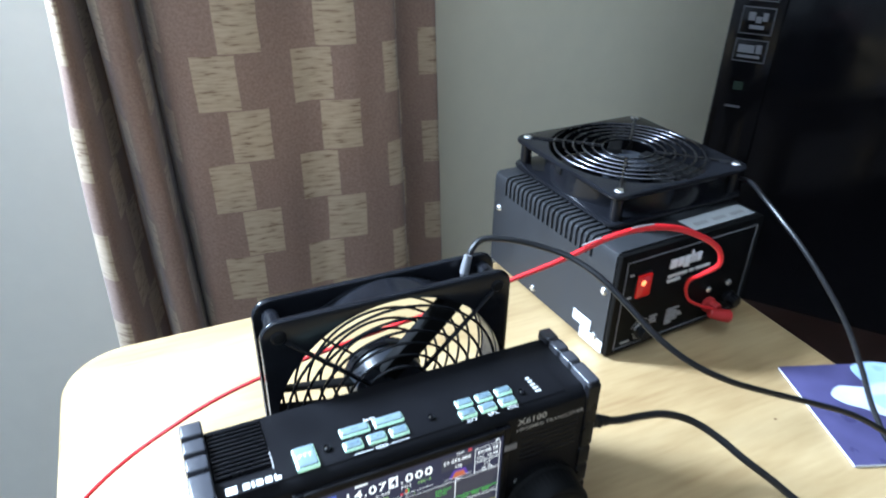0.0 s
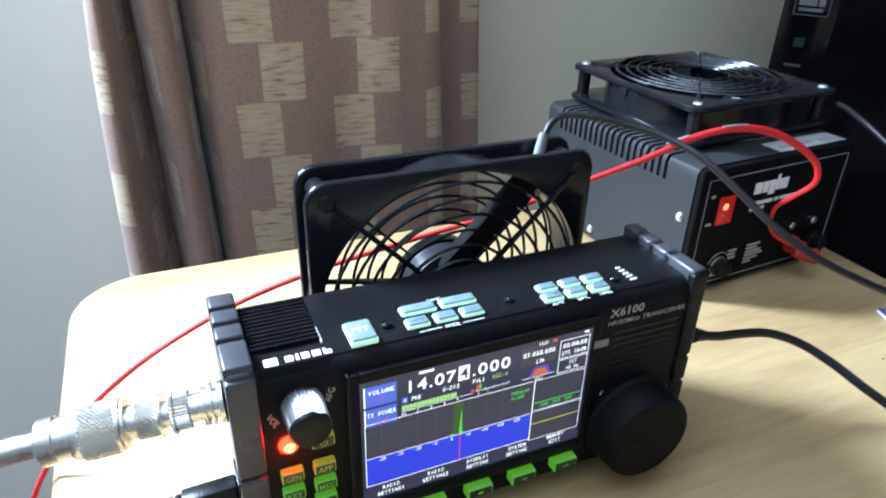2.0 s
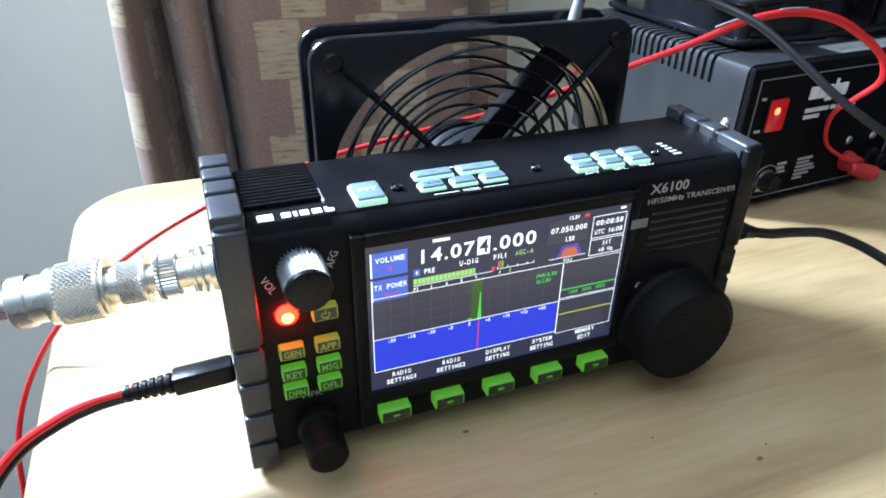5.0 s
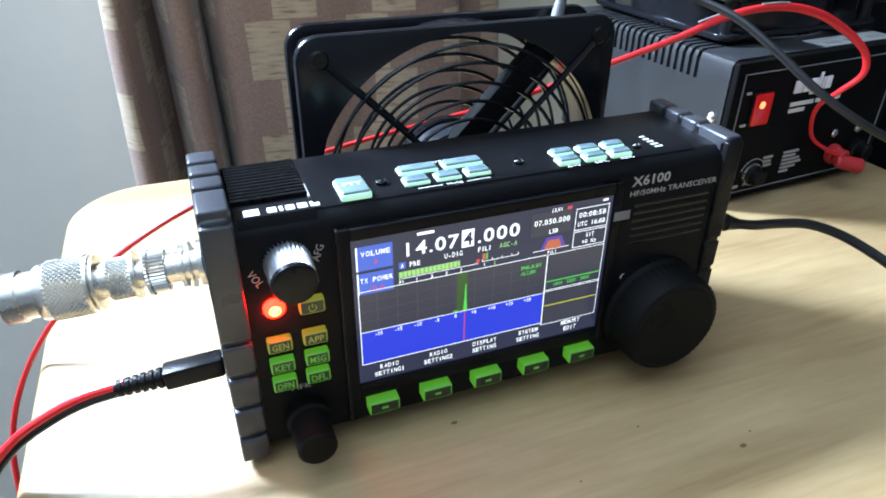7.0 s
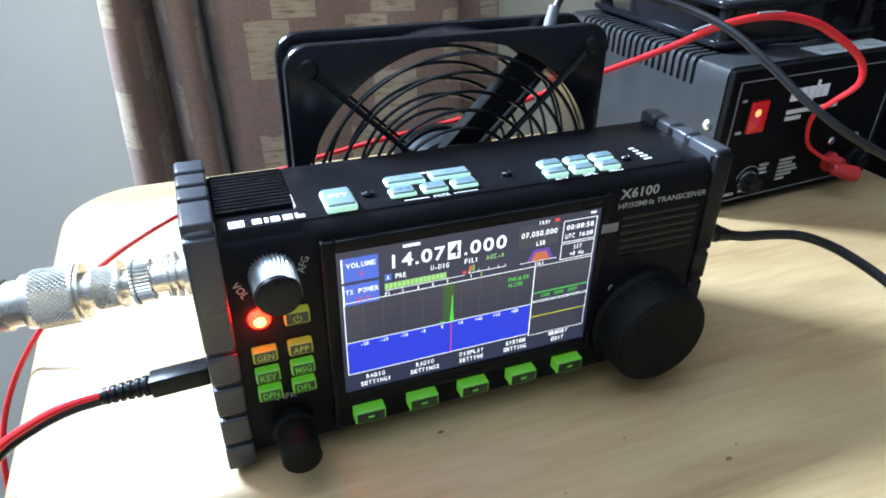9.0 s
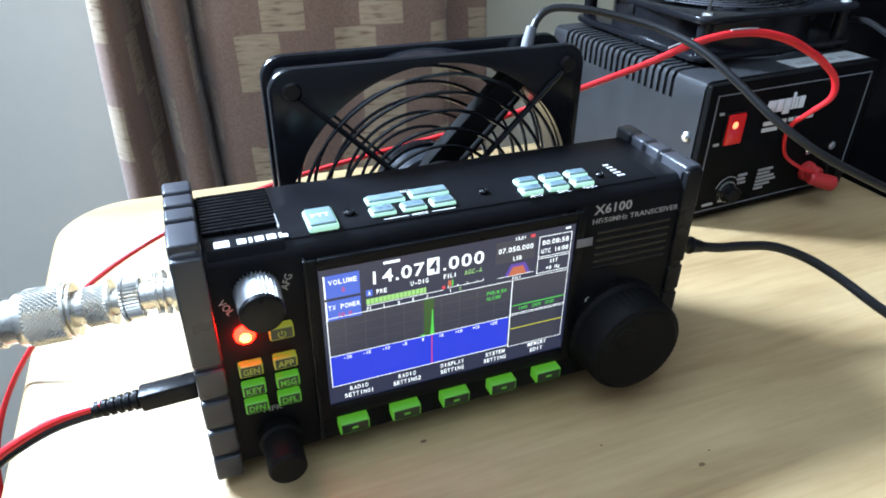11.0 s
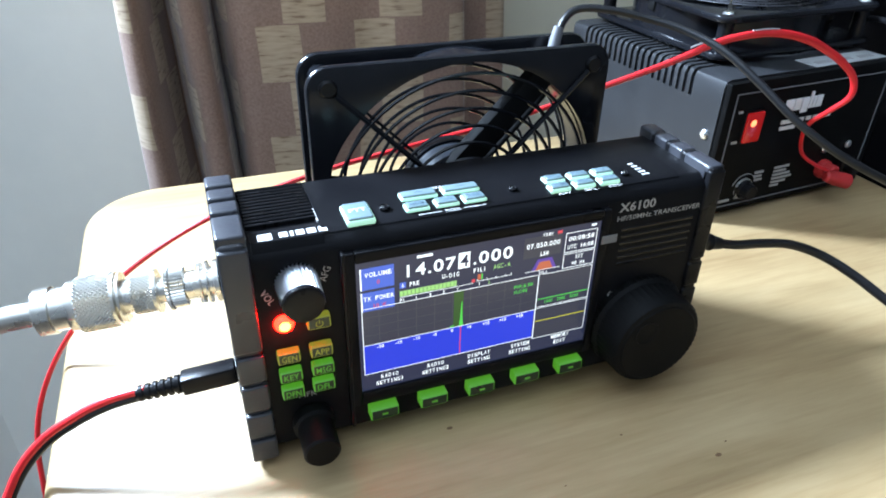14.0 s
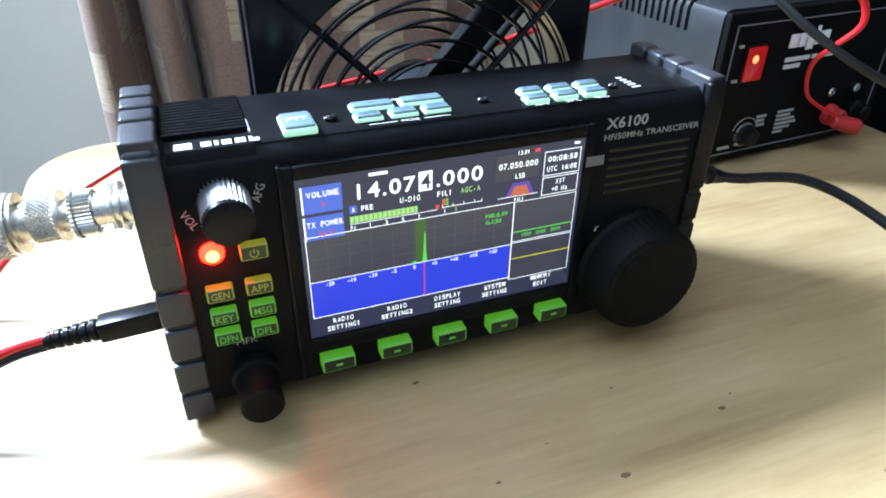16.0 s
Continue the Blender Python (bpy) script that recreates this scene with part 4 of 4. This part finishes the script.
for x, y, r in ((12.6, 13, 1.9), (59, 12.5, 1.7), (103.5, 11, 1.6)):
    sk = rpart("socket_screw", lathe([(0, r / 1000), (0.0012, r / 1000), (0.0016, r * 0.8 / 1000), (0.0010, r * 0.55 / 1000)], W(x, y, 13.6), (0, 0, 1), 18), M_GLOSS)
    # highlight on the screw modelled as a small bright bead
    rpart("glint", lathe([(0, r * 0.3 / 1000), (0.0004, r * 0.2 / 1000)], W(x - 0.7, y - 0.4, 15.0), (0, 0, 1), 8), M_CHROME, sk)
for k in range(5):
    b = rbox((110.0, 8.8 + 2.3 * k, 13.9), (113.0 - 0.25 * k, 9.7 + 2.3 * k, 14.05))
    rpart("print", b, M_PRINT)

# front: screen unit
bez = rpart("screen_bezel", bmesh.new(), M_BEZEL, label="glossy black screen surround")
bm = bmesh.new()
for lo, hi in (((-5.0, -0.9, -57.0), (-1.2, 2.0, 7.5)), ((89.2, -0.9, -57.0), (92.5, 2.0, 7.5)), ((-1.2, -0.9, 3.4), (89.2, 2.0, 7.5)), ((-1.2, -0.9, -57.0), (89.2, 2.0, -51.4))):
    add_box(bm, W(*lo), W(*hi), 0.0005, 2)
rpart("rim", bm, M_BEZEL, bez)
rpart("ridge", rbox((-5.6, -1.4, -66.0), (-4.4, 2.0, 8.0), 0.4), M_BLACK, bez)
rpart("tab", rbox((89.6, -1.15, -6.6), (96.0, -0.85, -3.2), 0.14, 3), M_DULL_PRINT, bez, "pale pull tab of the screen film")
disp = rpart("display", rbox((-1.1, 0.0, -51.2), (89.1, 1.0, 3.2)), M_SCREEN_BLACK, bez, "lit colour display showing a spectrum")


def area(x0, x1, z0, z1, mat, layer=1, name="screen_field"):
    y = -0.05 * layer
    return rpart(name, plate(bmesh.new(), [W(x0, y, z0), W(x1, y, z0), W(x1, y, z1), W(x0, y, z1)]), mat, disp, smooth=0)


def words(t, x, z, h, mat, w=0.0, align="CENTER", layer=4, fill=0.80):
    """A line of evenly spaced screen letters, h tall and w wide, as one mesh."""
    room = [0.45 if ch in ".:" else 1.0 for ch in t]
    cell = (w / sum(room) if w else h * 0.72) / 1000
    out = bmesh.new()
    for k, ch in enumerate(t):
        if ch == " ":
            continue
        cu = FLAT.new("letter", "FONT")
        cu.body, cu.size, cu.resolution_u, cu.offset = ch, 1.0, 3, 0.016
        tmp = bpy.data.objects.new("letter", cu)
        me = bpy.data.meshes.new_from_object(tmp)
        bpy.data.objects.remove(tmp)
        FLAT.remove(cu)
        xs, ys = [v.co.x for v in me.vertices], [v.co.y for v in me.vertices]
        tall = h / 1000 / 0.69
        wide = min(max(xs) - min(xs), 0.75)
        sx = tall if ch in ".:,-+1I" else cell * fill / wide
        mid = (sum(room[:k]) + room[k] / 2 - sum(room) / 2) * cell
        me.transform(Matrix.Translation((mid, -h / 2000, 0)) @ Matrix.Diagonal((min(sx, cell * fill / wide), tall, 1, 1)) @ Matrix.Translation((-(min(xs) + max(xs)) / 2, 0, 0)))
        out.from_mesh(me)
        bpy.data.meshes.remove(me)
    out.transform(front_plane(x, z, -0.05 * layer))
    return rpart("screen_text", out, mat, disp, smooth=0)


area(0.2, 65.3, -30.6, -15.2, M_SCREEN_SCOPE)
area(0.2, 65.3, -43.6, -30.8, M_SCREEN_BLUE)
area(66.2, 87.8, -29.8, -15.2, M_SCREEN_SCOPE)
area(66.2, 87.8, -44.6, -30.2, M_SCREEN_SCOPE)
for z in (-15.2, -30.7):
    area(0.2, 65.3, z - 0.12, z + 0.12, M_SCREEN_WHITE, 3)
area(0.05, 0.3, -43.6, -15.2, M_SCREEN_WHITE, 3)
area(0.2, 65.5, -43.75, -43.5, M_SCREEN_WHITE, 3)
area(65.6, 65.95, -44.6, -15.2, M_SCREEN_WHITE, 3)
for z in (-15.3, -29.8, -30.4, -44.6):
    area(66.0, 87.8, z - 0.1, z + 0.1, M_SCREEN_WHITE, 3)
area(87.65, 87.85, -44.6, -15.2, M_SCREEN_WHITE, 3)
for k in range(9):
    x = 6.0 + 6.65 * k
    area(x - 0.07, x + 0.07, -30.5, -15.4, M_SCREEN_LINE, 2)
    if k != 8:
        words(("-20", "-15", "-10", "-5", "0", "+5", "+10", "+15")[k], x, -32.0, 1.3, M_SCREEN_WHITE)
words("+20", 59.4, -32.0, 1.3, M_SCREEN_WHITE)
for z in (-19.0, -22.8, -26.6):
    area(0.4, 65.2, z - 0.06, z + 0.06, M_SCREEN_LINE, 2)
area(33.0, 36.6, -30.6, -15.4, M_SCREEN_DIMGREEN, 3)
pk = bmesh.new()
plate(pk, [W(35.2, -0.2, -30.6), W(36.8, -0.2, -30.6), W(36.4, -0.2, -26.0), W(36.2, -0.2, -20.0), W(35.9, -0.2, -20.0), W(35.6, -0.2, -26.0)])
rpart("screen_trace", pk, M_SCREEN_GREEN, disp, smooth=0)
area(35.7, 36.1, -43.4, -30.9, M_SCREEN_RED, 4, "screen_trace")
for k, x in ((0, 31.8), (1, 32.6)):
    area(x, x + 0.7, -30.6, -29.8, M_SCREEN_GREEN, 4, "screen_trace")
# left tabs
for z0, z1, t, v in ((-7.6, 0.8, "VOLUME", "0"), (-16.2, -8.6, "TX POWER", "10 W")):
    area(0.3, 11.6, z0, z1, M_SCREEN_TAB, 2)
    area(0.1, 0.6, z0, z1, M_SCREEN_WHITE, 3)
    words(t, 6.2, z1 - 2.6, 1.7, M_SCREEN_WHITE, 9.4 if len(t) < 7 else 10.6)
    words(v, 6.2, z1 - 5.8, 1.6, M_SCREEN_RED)
# frequency
words("14.07", 23.9, -3.0, 4.6, M_SCREEN_WHITE, 19.4)
area(34.2, 38.4, -6.1, 0.2, M_SCREEN_WHITE, 2)
words("4", 36.3, -3.0, 4.6, M_SCREEN_BLACK, 3.9, layer=5)
words(".000", 47.0, -3.0, 4.6, M_SCREEN_WHITE, 15.6)
area(19.5, 25.0, 1.2, 2.2, M_SCREEN_WHITE, 2)
area(13.4, 15.6, -9.6, -7.2, M_SCREEN_TAB, 2)
words("A", 14.5, -8.4, 1.5, M_SCREEN_WHITE)
words("PRE", 18.6, -8.4, 1.7, M_SCREEN_WHITE)
words("U-DIG", 31.5, -7.9, 1.7, M_SCREEN_WHITE, 6.4)
words("FIL1", 42.2, -7.9, 1.7, M_SCREEN_WHITE, 4.8)
words("AGC-A", 50.6, -7.9, 1.7, M_SCREEN_LIME, 6.6)
area(13.4, 33.8, -12.8, -10.6, M_SCREEN_LIME, 2)
area(13.4, 40.0, -13.2, -13.0, M_SCREEN_WHITE, 3)
for k in range(14):
    area(14.6 + 1.4 * k, 14.75 + 1.4 * k, -12.8, -10.6, M_SCREEN_DIMGREEN, 3)
for k, t in enumerate(("P1", "1", "3", "5", "7")):
    words(t, 14.2 + 5.0 * k, -14.3, 1.2, M_SCREEN_WHITE)
area(39.4, 40.6, -12.8, -11.4, M_SCREEN_RED, 4)
area(41.6, 42.8, -12.2, -9.8, M_SCREEN_ORANGE, 2)
area(43.0, 43.5, -12.2, -9.8, M_SCREEN_GREEN, 2)
area(41.5, 54.5, -12.8, -12.6, M_SCREEN_WHITE, 2)
for x in (41.5, 45.0, 48.5, 52.0, 54.4):
    area(x, x + 0.2, -12.8, -11.8, M_SCREEN_WHITE, 2)
words("1", 42.4, -13.9, 1.2, M_SCREEN_WHITE)
words("2", 46.0, -13.9, 1.2, M_SCREEN_LIME)
words("PWR:8.5W", 59.8, -18.6, 1.4, M_SCREEN_GREEN, 7.6)
words("ALC:80", 58.8, -20.8, 1.4, M_SCREEN_GREEN, 5.6)
# right block
area(58.6, 73.6, -7.4, 1.2, M_SCREEN_SCOPE, 2)
words("07.050.000", 66.2, -2.4, 1.9, M_SCREEN_WHITE, 13.4)
words("LSB", 67.0, -6.2, 1.6, M_SCREEN_WHITE)
words("13.8V", 67.6, 1.5, 1.3, M_SCREEN_WHITE, layer=5)
area(71.4, 73.2, 1.0, 2.2, M_SCREEN_RED, 5)
bow = bmesh.new()
plate(bow, [W(62.4, -0.15, -13.0), W(72.4, -0.15, -13.0), W(70.2, -0.15, -8.4), W(64.6, -0.15, -8.4)])
rpart("screen_field", bow, M_SCREEN_VIOLET, disp, smooth=0)
bow = bmesh.new()
plate(bow, [W(63.9, -0.2, -13.0), W(70.9, -0.2, -13.0), W(69.4, -0.2, -9.6), W(65.4, -0.2, -9.6)])
rpart("screen_field", bow, M_SCREEN_ORANGE, disp, smooth=0)
area(60.0, 73.6, -13.2, -13.0, M_SCREEN_WHITE, 3)
words("FIL1", 67.2, -14.3, 1.2, M_SCREEN_WHITE)
for z0, z1 in ((-7.9, 0.4), (-14.6, -8.4)):
    for a in ((75.0, 87.8, z1 - 0.25, z1), (75.0, 87.8, z0, z0 + 0.25), (75.0, 75.25, z0, z1), (87.55, 87.8, z0, z1)):
        area(*a, M_SCREEN_WHITE, 2)
words("00:08:58", 81.4, -2.2, 1.8, M_SCREEN_WHITE, 10.6)
words("UTC 16:08", 81.4, -5.6, 1.7, M_SCREEN_WHITE, 10.8)
words("XIT", 81.4, -10.2, 1.6, M_SCREEN_WHITE)
words("+0 Hz", 81.4, -12.8, 1.6, M_SCREEN_WHITE)
area(85.0, 87.0, 1.6, 2.4, M_SCREEN_WHITE, 2)
area(66.2, 87.6, -26.5, -26.1, M_SCREEN_GREEN, 3, "screen_trace")
for k, t in enumerate(("1000", "2000", "3000")):
    words(t, 70.8 + 5.4 * k, -27.8, 1.3, M_SCREEN_GREEN)
area(66.2, 87.6, -36.7, -36.3, M_SCREEN_YELLOW, 3, "screen_trace")
for x, a, b in ((9.2, "RADIO", "SETTING1"), (26.6, "RADIO", "SETTING2"), (43.8, "DISPLAY", "SETTING"), (60.8, "SYSTEM", "SETTING"), (78.0, "MEMORY", "EDIT")):
    words(a, x, -45.9, 1.7, M_SCREEN_WHITE, 1.32 * len(a))
    words(b, x, -48.7, 1.7, M_SCREEN_WHITE, 1.32 * len(b))


# front keys: lit housing, dark face, glowing outline
def front_key(x, z, w, h, out, mark, lit):
    key = rpart("key", rbox((x - w / 2, -out, z - h / 2), (x + w / 2, 2.0, z + h / 2), 0.6, 3), lit, label="translucent key lit from within")
    rpart("face", rbox((x - w / 2 + 0.5, -out - 0.12, z - h / 2 + 0.5), (x + w / 2 - 0.5, -out + 0.3, z + h / 2 - 0.5), 0.1, 1), M_KEYFACE, key)
    if mark == "-":
        rpart("print", rbox((x - 1.1, -out - 0.2, z - 0.45), (x + 1.1, -out - 0.1, z + 0.45)), lit, key)
    elif mark:
        lettering("key_print", mark, (h - 2.2) / 1000, lit, key, front_plane(x, z, -out - 0.18), (w - 2.4) / 1000, 0.012)
    return key


for i in range(5):
    front_key(6.2 + 19.2 * i, -61.2, 10.6, 5.1, 3.3, "-", M_KEYLIGHT)
for x, z, t, mat in ((-25.0, -27.8, "GEN", M_KEYAMBER), (-14.2, -27.6, "APP", M_KEYAMBER), (-25.0, -35.8, "KEY", M_KEYLIGHT), (-14.2, -35.5, "MSG", M_KEYLIGHT), (-25.0, -43.2, "DFN", M_KEYLIGHT), (-14.4, -42.9, "DFL", M_KEYLIGHT)):
    front_key(x, z, 7.4, 4.6, 1.6, t, mat)
power = front_key(-14.2, -15.8, 7.6, 4.8, 1.6, "", M_KEYAMBER)
ring = tube([W(-14.2 + 1.15 * math.sin(radians(a)), -1.85, -15.9 + 1.15 * math.cos(radians(a))) for a in range(40, 321, 20)], 0.00016, 5)
rpart("power_mark", ring, M_KEYAMBER, power)
rpart("power_mark", rbox((-14.35, -1.95, -15.8), (-14.05, -1.75, -14.4)), M_KEYAMBER, power)
# lamp drawn about twice its size: the red rim stands in for glare
led = rpart("transmit_lamp", lathe([(0, 0.0033), (0.0010, 0.0032), (0.0017, 0.0027), (0.0022, 0.0019)], W(-25.0, 1.4, -15.2), (0, -1, 0), 20), M_LED, label="glowing red transmit lamp, enlarged to take in its halo")
rpart("lamp_core", lathe([(0.0020, 0.0019), (0.0024, 0.0016), (0.0026, 0.0009)], W(-25.0, 1.4, -15.2), (0, -1, 0), 12), M_LEDCORE, led)

# knobs
vol = rpart("volume_knob", lathe([(0, 0.0069), (0.0010, 0.0069), (0.0125, 0.0065)], W(-19.6, 1.2, -0.2), (0, -1, 0), 192, 0.0011, 32), M_ALU, label="ribbed volume knob with a black face")
rpart("face", lathe([(0.0120, 0.0066), (0.0132, 0.0062), (0.0135, 0.0055)], W(-19.6, 1.2, -0.2), (0, -1, 0), 40), M_BLACK, vol)
mfk = rpart("function_knob", lathe([(0, 0.0074), (0.004, 0.0074), (0.0048, 0.0064), (0.0165, 0.0063), (0.0173, 0.0056)], W(-19.2, 1.2, -59.4), (0, -1, 0), 56), M_KNOB, label="black multi-function knob")
tune = rpart("tuning_knob", lathe([(0, 0.0208), (0.003, 0.0212), (0.0045, 0.0200), (0.0150, 0.0196), (0.0165, 0.0186), (0.0170, 0.0170)], W(113, 1.5, -47.5), (0, -1, 0), 96, 0.0004, 48), M_KNOB, label="large black tuning knob")
rpart("face", lathe([(0.0168, 0.0172), (0.0174, 0.0165)], W(113, 1.5, -47.5), (0, -1, 0), 56), M_KNOB, tune)
rpart("finger_dimple", lathe([(0.0166, 0.0055), (0.0178, 0.0050), (0.0172, 0.0038)], W(106, 1.5, -40.5), (0, -1, 0), 24), M_KNOB, tune)

# printed words
lettering("print", "X6100", 0.0038, M_PRINT_DIM, body, front_plane(104.6, 5.9, 1.42), 0.0155, 0.02)
lettering("print", "HF/50MHz TRANSCEIVER", 0.0021, M_PRINT_DIM, body, front_plane(115.0, 1.3, 1.42), 0.0365, 0.01)
m = front_plane(-29.0, -4.5, 1.42) @ Matrix.Rotation(radians(-62), 4, "Z")
lettering("print", "VOL", 0.0024, M_PRINT_DIM, body, m, 0.0058)
m = front_plane(-10.6, 0.6, 1.42) @ Matrix.Rotation(radians(68), 4, "Z")
lettering("print", "AFG", 0.0024, M_PRINT_DIM, body, m, 0.0055)
lettering("print", "MFK", 0.0022, M_PRINT_DIM, body, front_plane(-20.0, -47.6, 1.42), 0.0062)
lock = rpart("lock_mark", rbox((98.2, 1.30, -34.0), (100.2, 1.5, -32.2)), M_PRINT)
rpart("shackle", tube([W(99.2 + 0.7 * math.cos(radians(a)), 1.4, -32.2 + 0.9 * math.sin(radians(a))) for a in range(0, 181, 30)], 0.00015, 5), M_PRINT, lock)
for k in range(6):
    rpart("speaker_slot", rbox((99.5, 1.2, -4.4 - 3.0 * k), (131.0, 1.9, -3.0 - 3.0 * k), 0.3, 1), M_GLOSS)
rpart("side_port", rbox((-42.1, 9, -48), (-41.2, 22, -35), 0.4), M_BLACK)

# ---- antenna plug ----
bnc = thing("antenna_plug", "knurled nickel coaxial plug screwed to the radio's end", "connector", W(-43, 20, -8.5))
AX = W(-41.6, 18.0, -5.4)
bnc_dir = (-1, 0.09, -0.068)


def turned(name, prof, mat=M_NICKEL, flute=0.0, flutes=0, label="", seg=64):
    return part(name, lathe([(h * 0.93 / 1000, r / 1000) for h, r in prof], AX, bnc_dir, seg, flute, flutes), mat, bnc, label, local=False)


turned("socket", ((0, 7.0), (1.6, 7.0), (1.8, 4.9), (3.6, 4.9), (3.7, 7.0), (4.3, 7.0), (4.4, 4.9), (6.0, 4.9), (6.1, 6.2), (6.6, 6.2), (6.7, 4.7), (11.4, 4.7)))
for a in (50, 230):
    q = Vector((0, math.cos(radians(a)), math.sin(radians(a))))
    part("bayonet_pin", lathe([(0.0042, 0.0011), (0.0064, 0.0010)], AX + Vector((-0.006, 0, 0)), q, 12), M_NICKEL, bnc, local=False)
turned("bayonet_ring", ((11.4, 5.4), (11.7, 6.3), (16.2, 6.3), (16.6, 7.0), (17.4, 7.0), (18.0, 5.6)), flute=0.0005, flutes=36, seg=144)
turned("neck", ((18.0, 4.3), (20.4, 4.3), (20.5, 7.2), (21.2, 7.2), (21.3, 5.4), (21.6, 5.4)))


def diamond_knurl(name, h0, h1, r, cells, deep=0.45):
    """A barrel covered in raised diamond points."""
    bm = bmesh.new()
    n = cells * 2
    rows = max(4, int((h1 - h0) / (2 * math.pi * r / n)))
    m = Matrix.Translation(AX) @ axis_turn(bnc_dir)
    grid = []
    for j in range(rows + 1):
        row = []
        for i in range(n):
            a = 2 * math.pi * i / n
            rr = r if (i + j) % 2 == 0 else r - deep
            if j in (0, rows):
                rr = r - deep
            row.append(bm.verts.new(m @ Vector((rr * math.cos(a) / 1000, rr * math.sin(a) / 1000, (h0 + (h1 - h0) * j / rows) * 0.93 / 1000))))
        grid.append(row)
    for j in range(rows):
        for i in range(n):
            k = (i + 1) % n
            a, b, c, d = grid[j][i], grid[j][k], grid[j + 1][k], grid[j + 1][i]
            if (i + j) % 2 == 0:
                bm.faces.new((a, b, d)), bm.faces.new((b, c, d))
            else:
                bm.faces.new((a, b, c)), bm.faces.new((a, c, d))
    bm.faces.new(grid[0][::-1])
    bm.faces.new(grid[-1])
    return part(name, bm, M_NICKEL, bnc, "diamond-knurled sleeve", smooth=0.05, local=False)


diamond_knurl("sleeve", 21.6, 29.0, 6.3, 32)
turned("collar", ((29.0, 5.6), (31.6, 5.6), (31.8, 8.2), (32.5, 8.2), (32.7, 6.4), (33.3, 6.4), (33.4, 8.4), (34.2, 8.4)))
diamond_knurl("grip", 34.2, 46.0, 8.9, 40)
turned("tail", ((46.0, 8.0), (47.0, 8.2), (48.6, 8.0), (49.0, 6.8), (53.6, 6.8), (54.0, 7.5), (58.6, 7.5), (59.6, 6.0)))
part("ferrule", tube(smooth_path([W(-96.0, 22.8, -9.1), W(-102, 23.4, -9.6), (W(-109, 23.9, -10.4))], 6), 0.0040, 20), M_NICKEL, bnc, local=False)
coax = tube(smooth_path([W(-108, 23.8, -10.2), W(-114, 24.3, -10.9), W(-128, 24, -14), W(-150, 18, -27), W(-180, -4, -52), W(-205, -30, -110), W(-215, -60, -200)], 8), 0.0034, 16)
part("coaxial_cable", coax, M_GREYWIRE, bnc, "black coaxial cable", local=False)

# ---- power plug ----
dc = thing("power_plug", "black barrel plug with a red and black twin lead", "connector", W(-43, 15, -41.5))
DA = W(-42, 15.0, -41.5)
dcd = Vector((-1, 0.06, -0.09)).normalized()
bm = box((-0.0034, -0.0036, 0.0), (0.0034, 0.0036, 0.0185), 0.0010, 2)
bm.transform(Matrix.Translation(DA) @ axis_turn(dcd))
part("body", bm, M_RUBBER, dc, local=False)
relief = [(0.0185, 0.0030)]
for k in range(6):
    h = 0.0190 + 0.0024 * k
    relief += [(h, 0.0034 - 0.00012 * k), (h + 0.0013, 0.0034 - 0.00012 * k), (h + 0.0014, 0.0026 - 0.0001 * k), (h + 0.0023, 0.0026 - 0.0001 * k)]
part("strain_relief", lathe(relief, DA, dcd, 20), M_RUBBER, dc, local=False)
for dy, dz, mat in ((0.0, 1.6, M_RED), (0.0, -1.2, M_GREYWIRE)):
    line = smooth_path([W(*(q[0], q[1] + dy, q[2] + dz)) for q in ((-72, 17, -44.5), (-85, 20, -48.5), (-97, 22, -54.5), (-109, 22, -62), (-120, 19, -74), (-130, 10, -95), (-138, -8, -135))], 8)
    part("wire", tube(line, 0.0015, 10), mat, dc, "red wire" if mat is M_RED else "black wire", local=False)
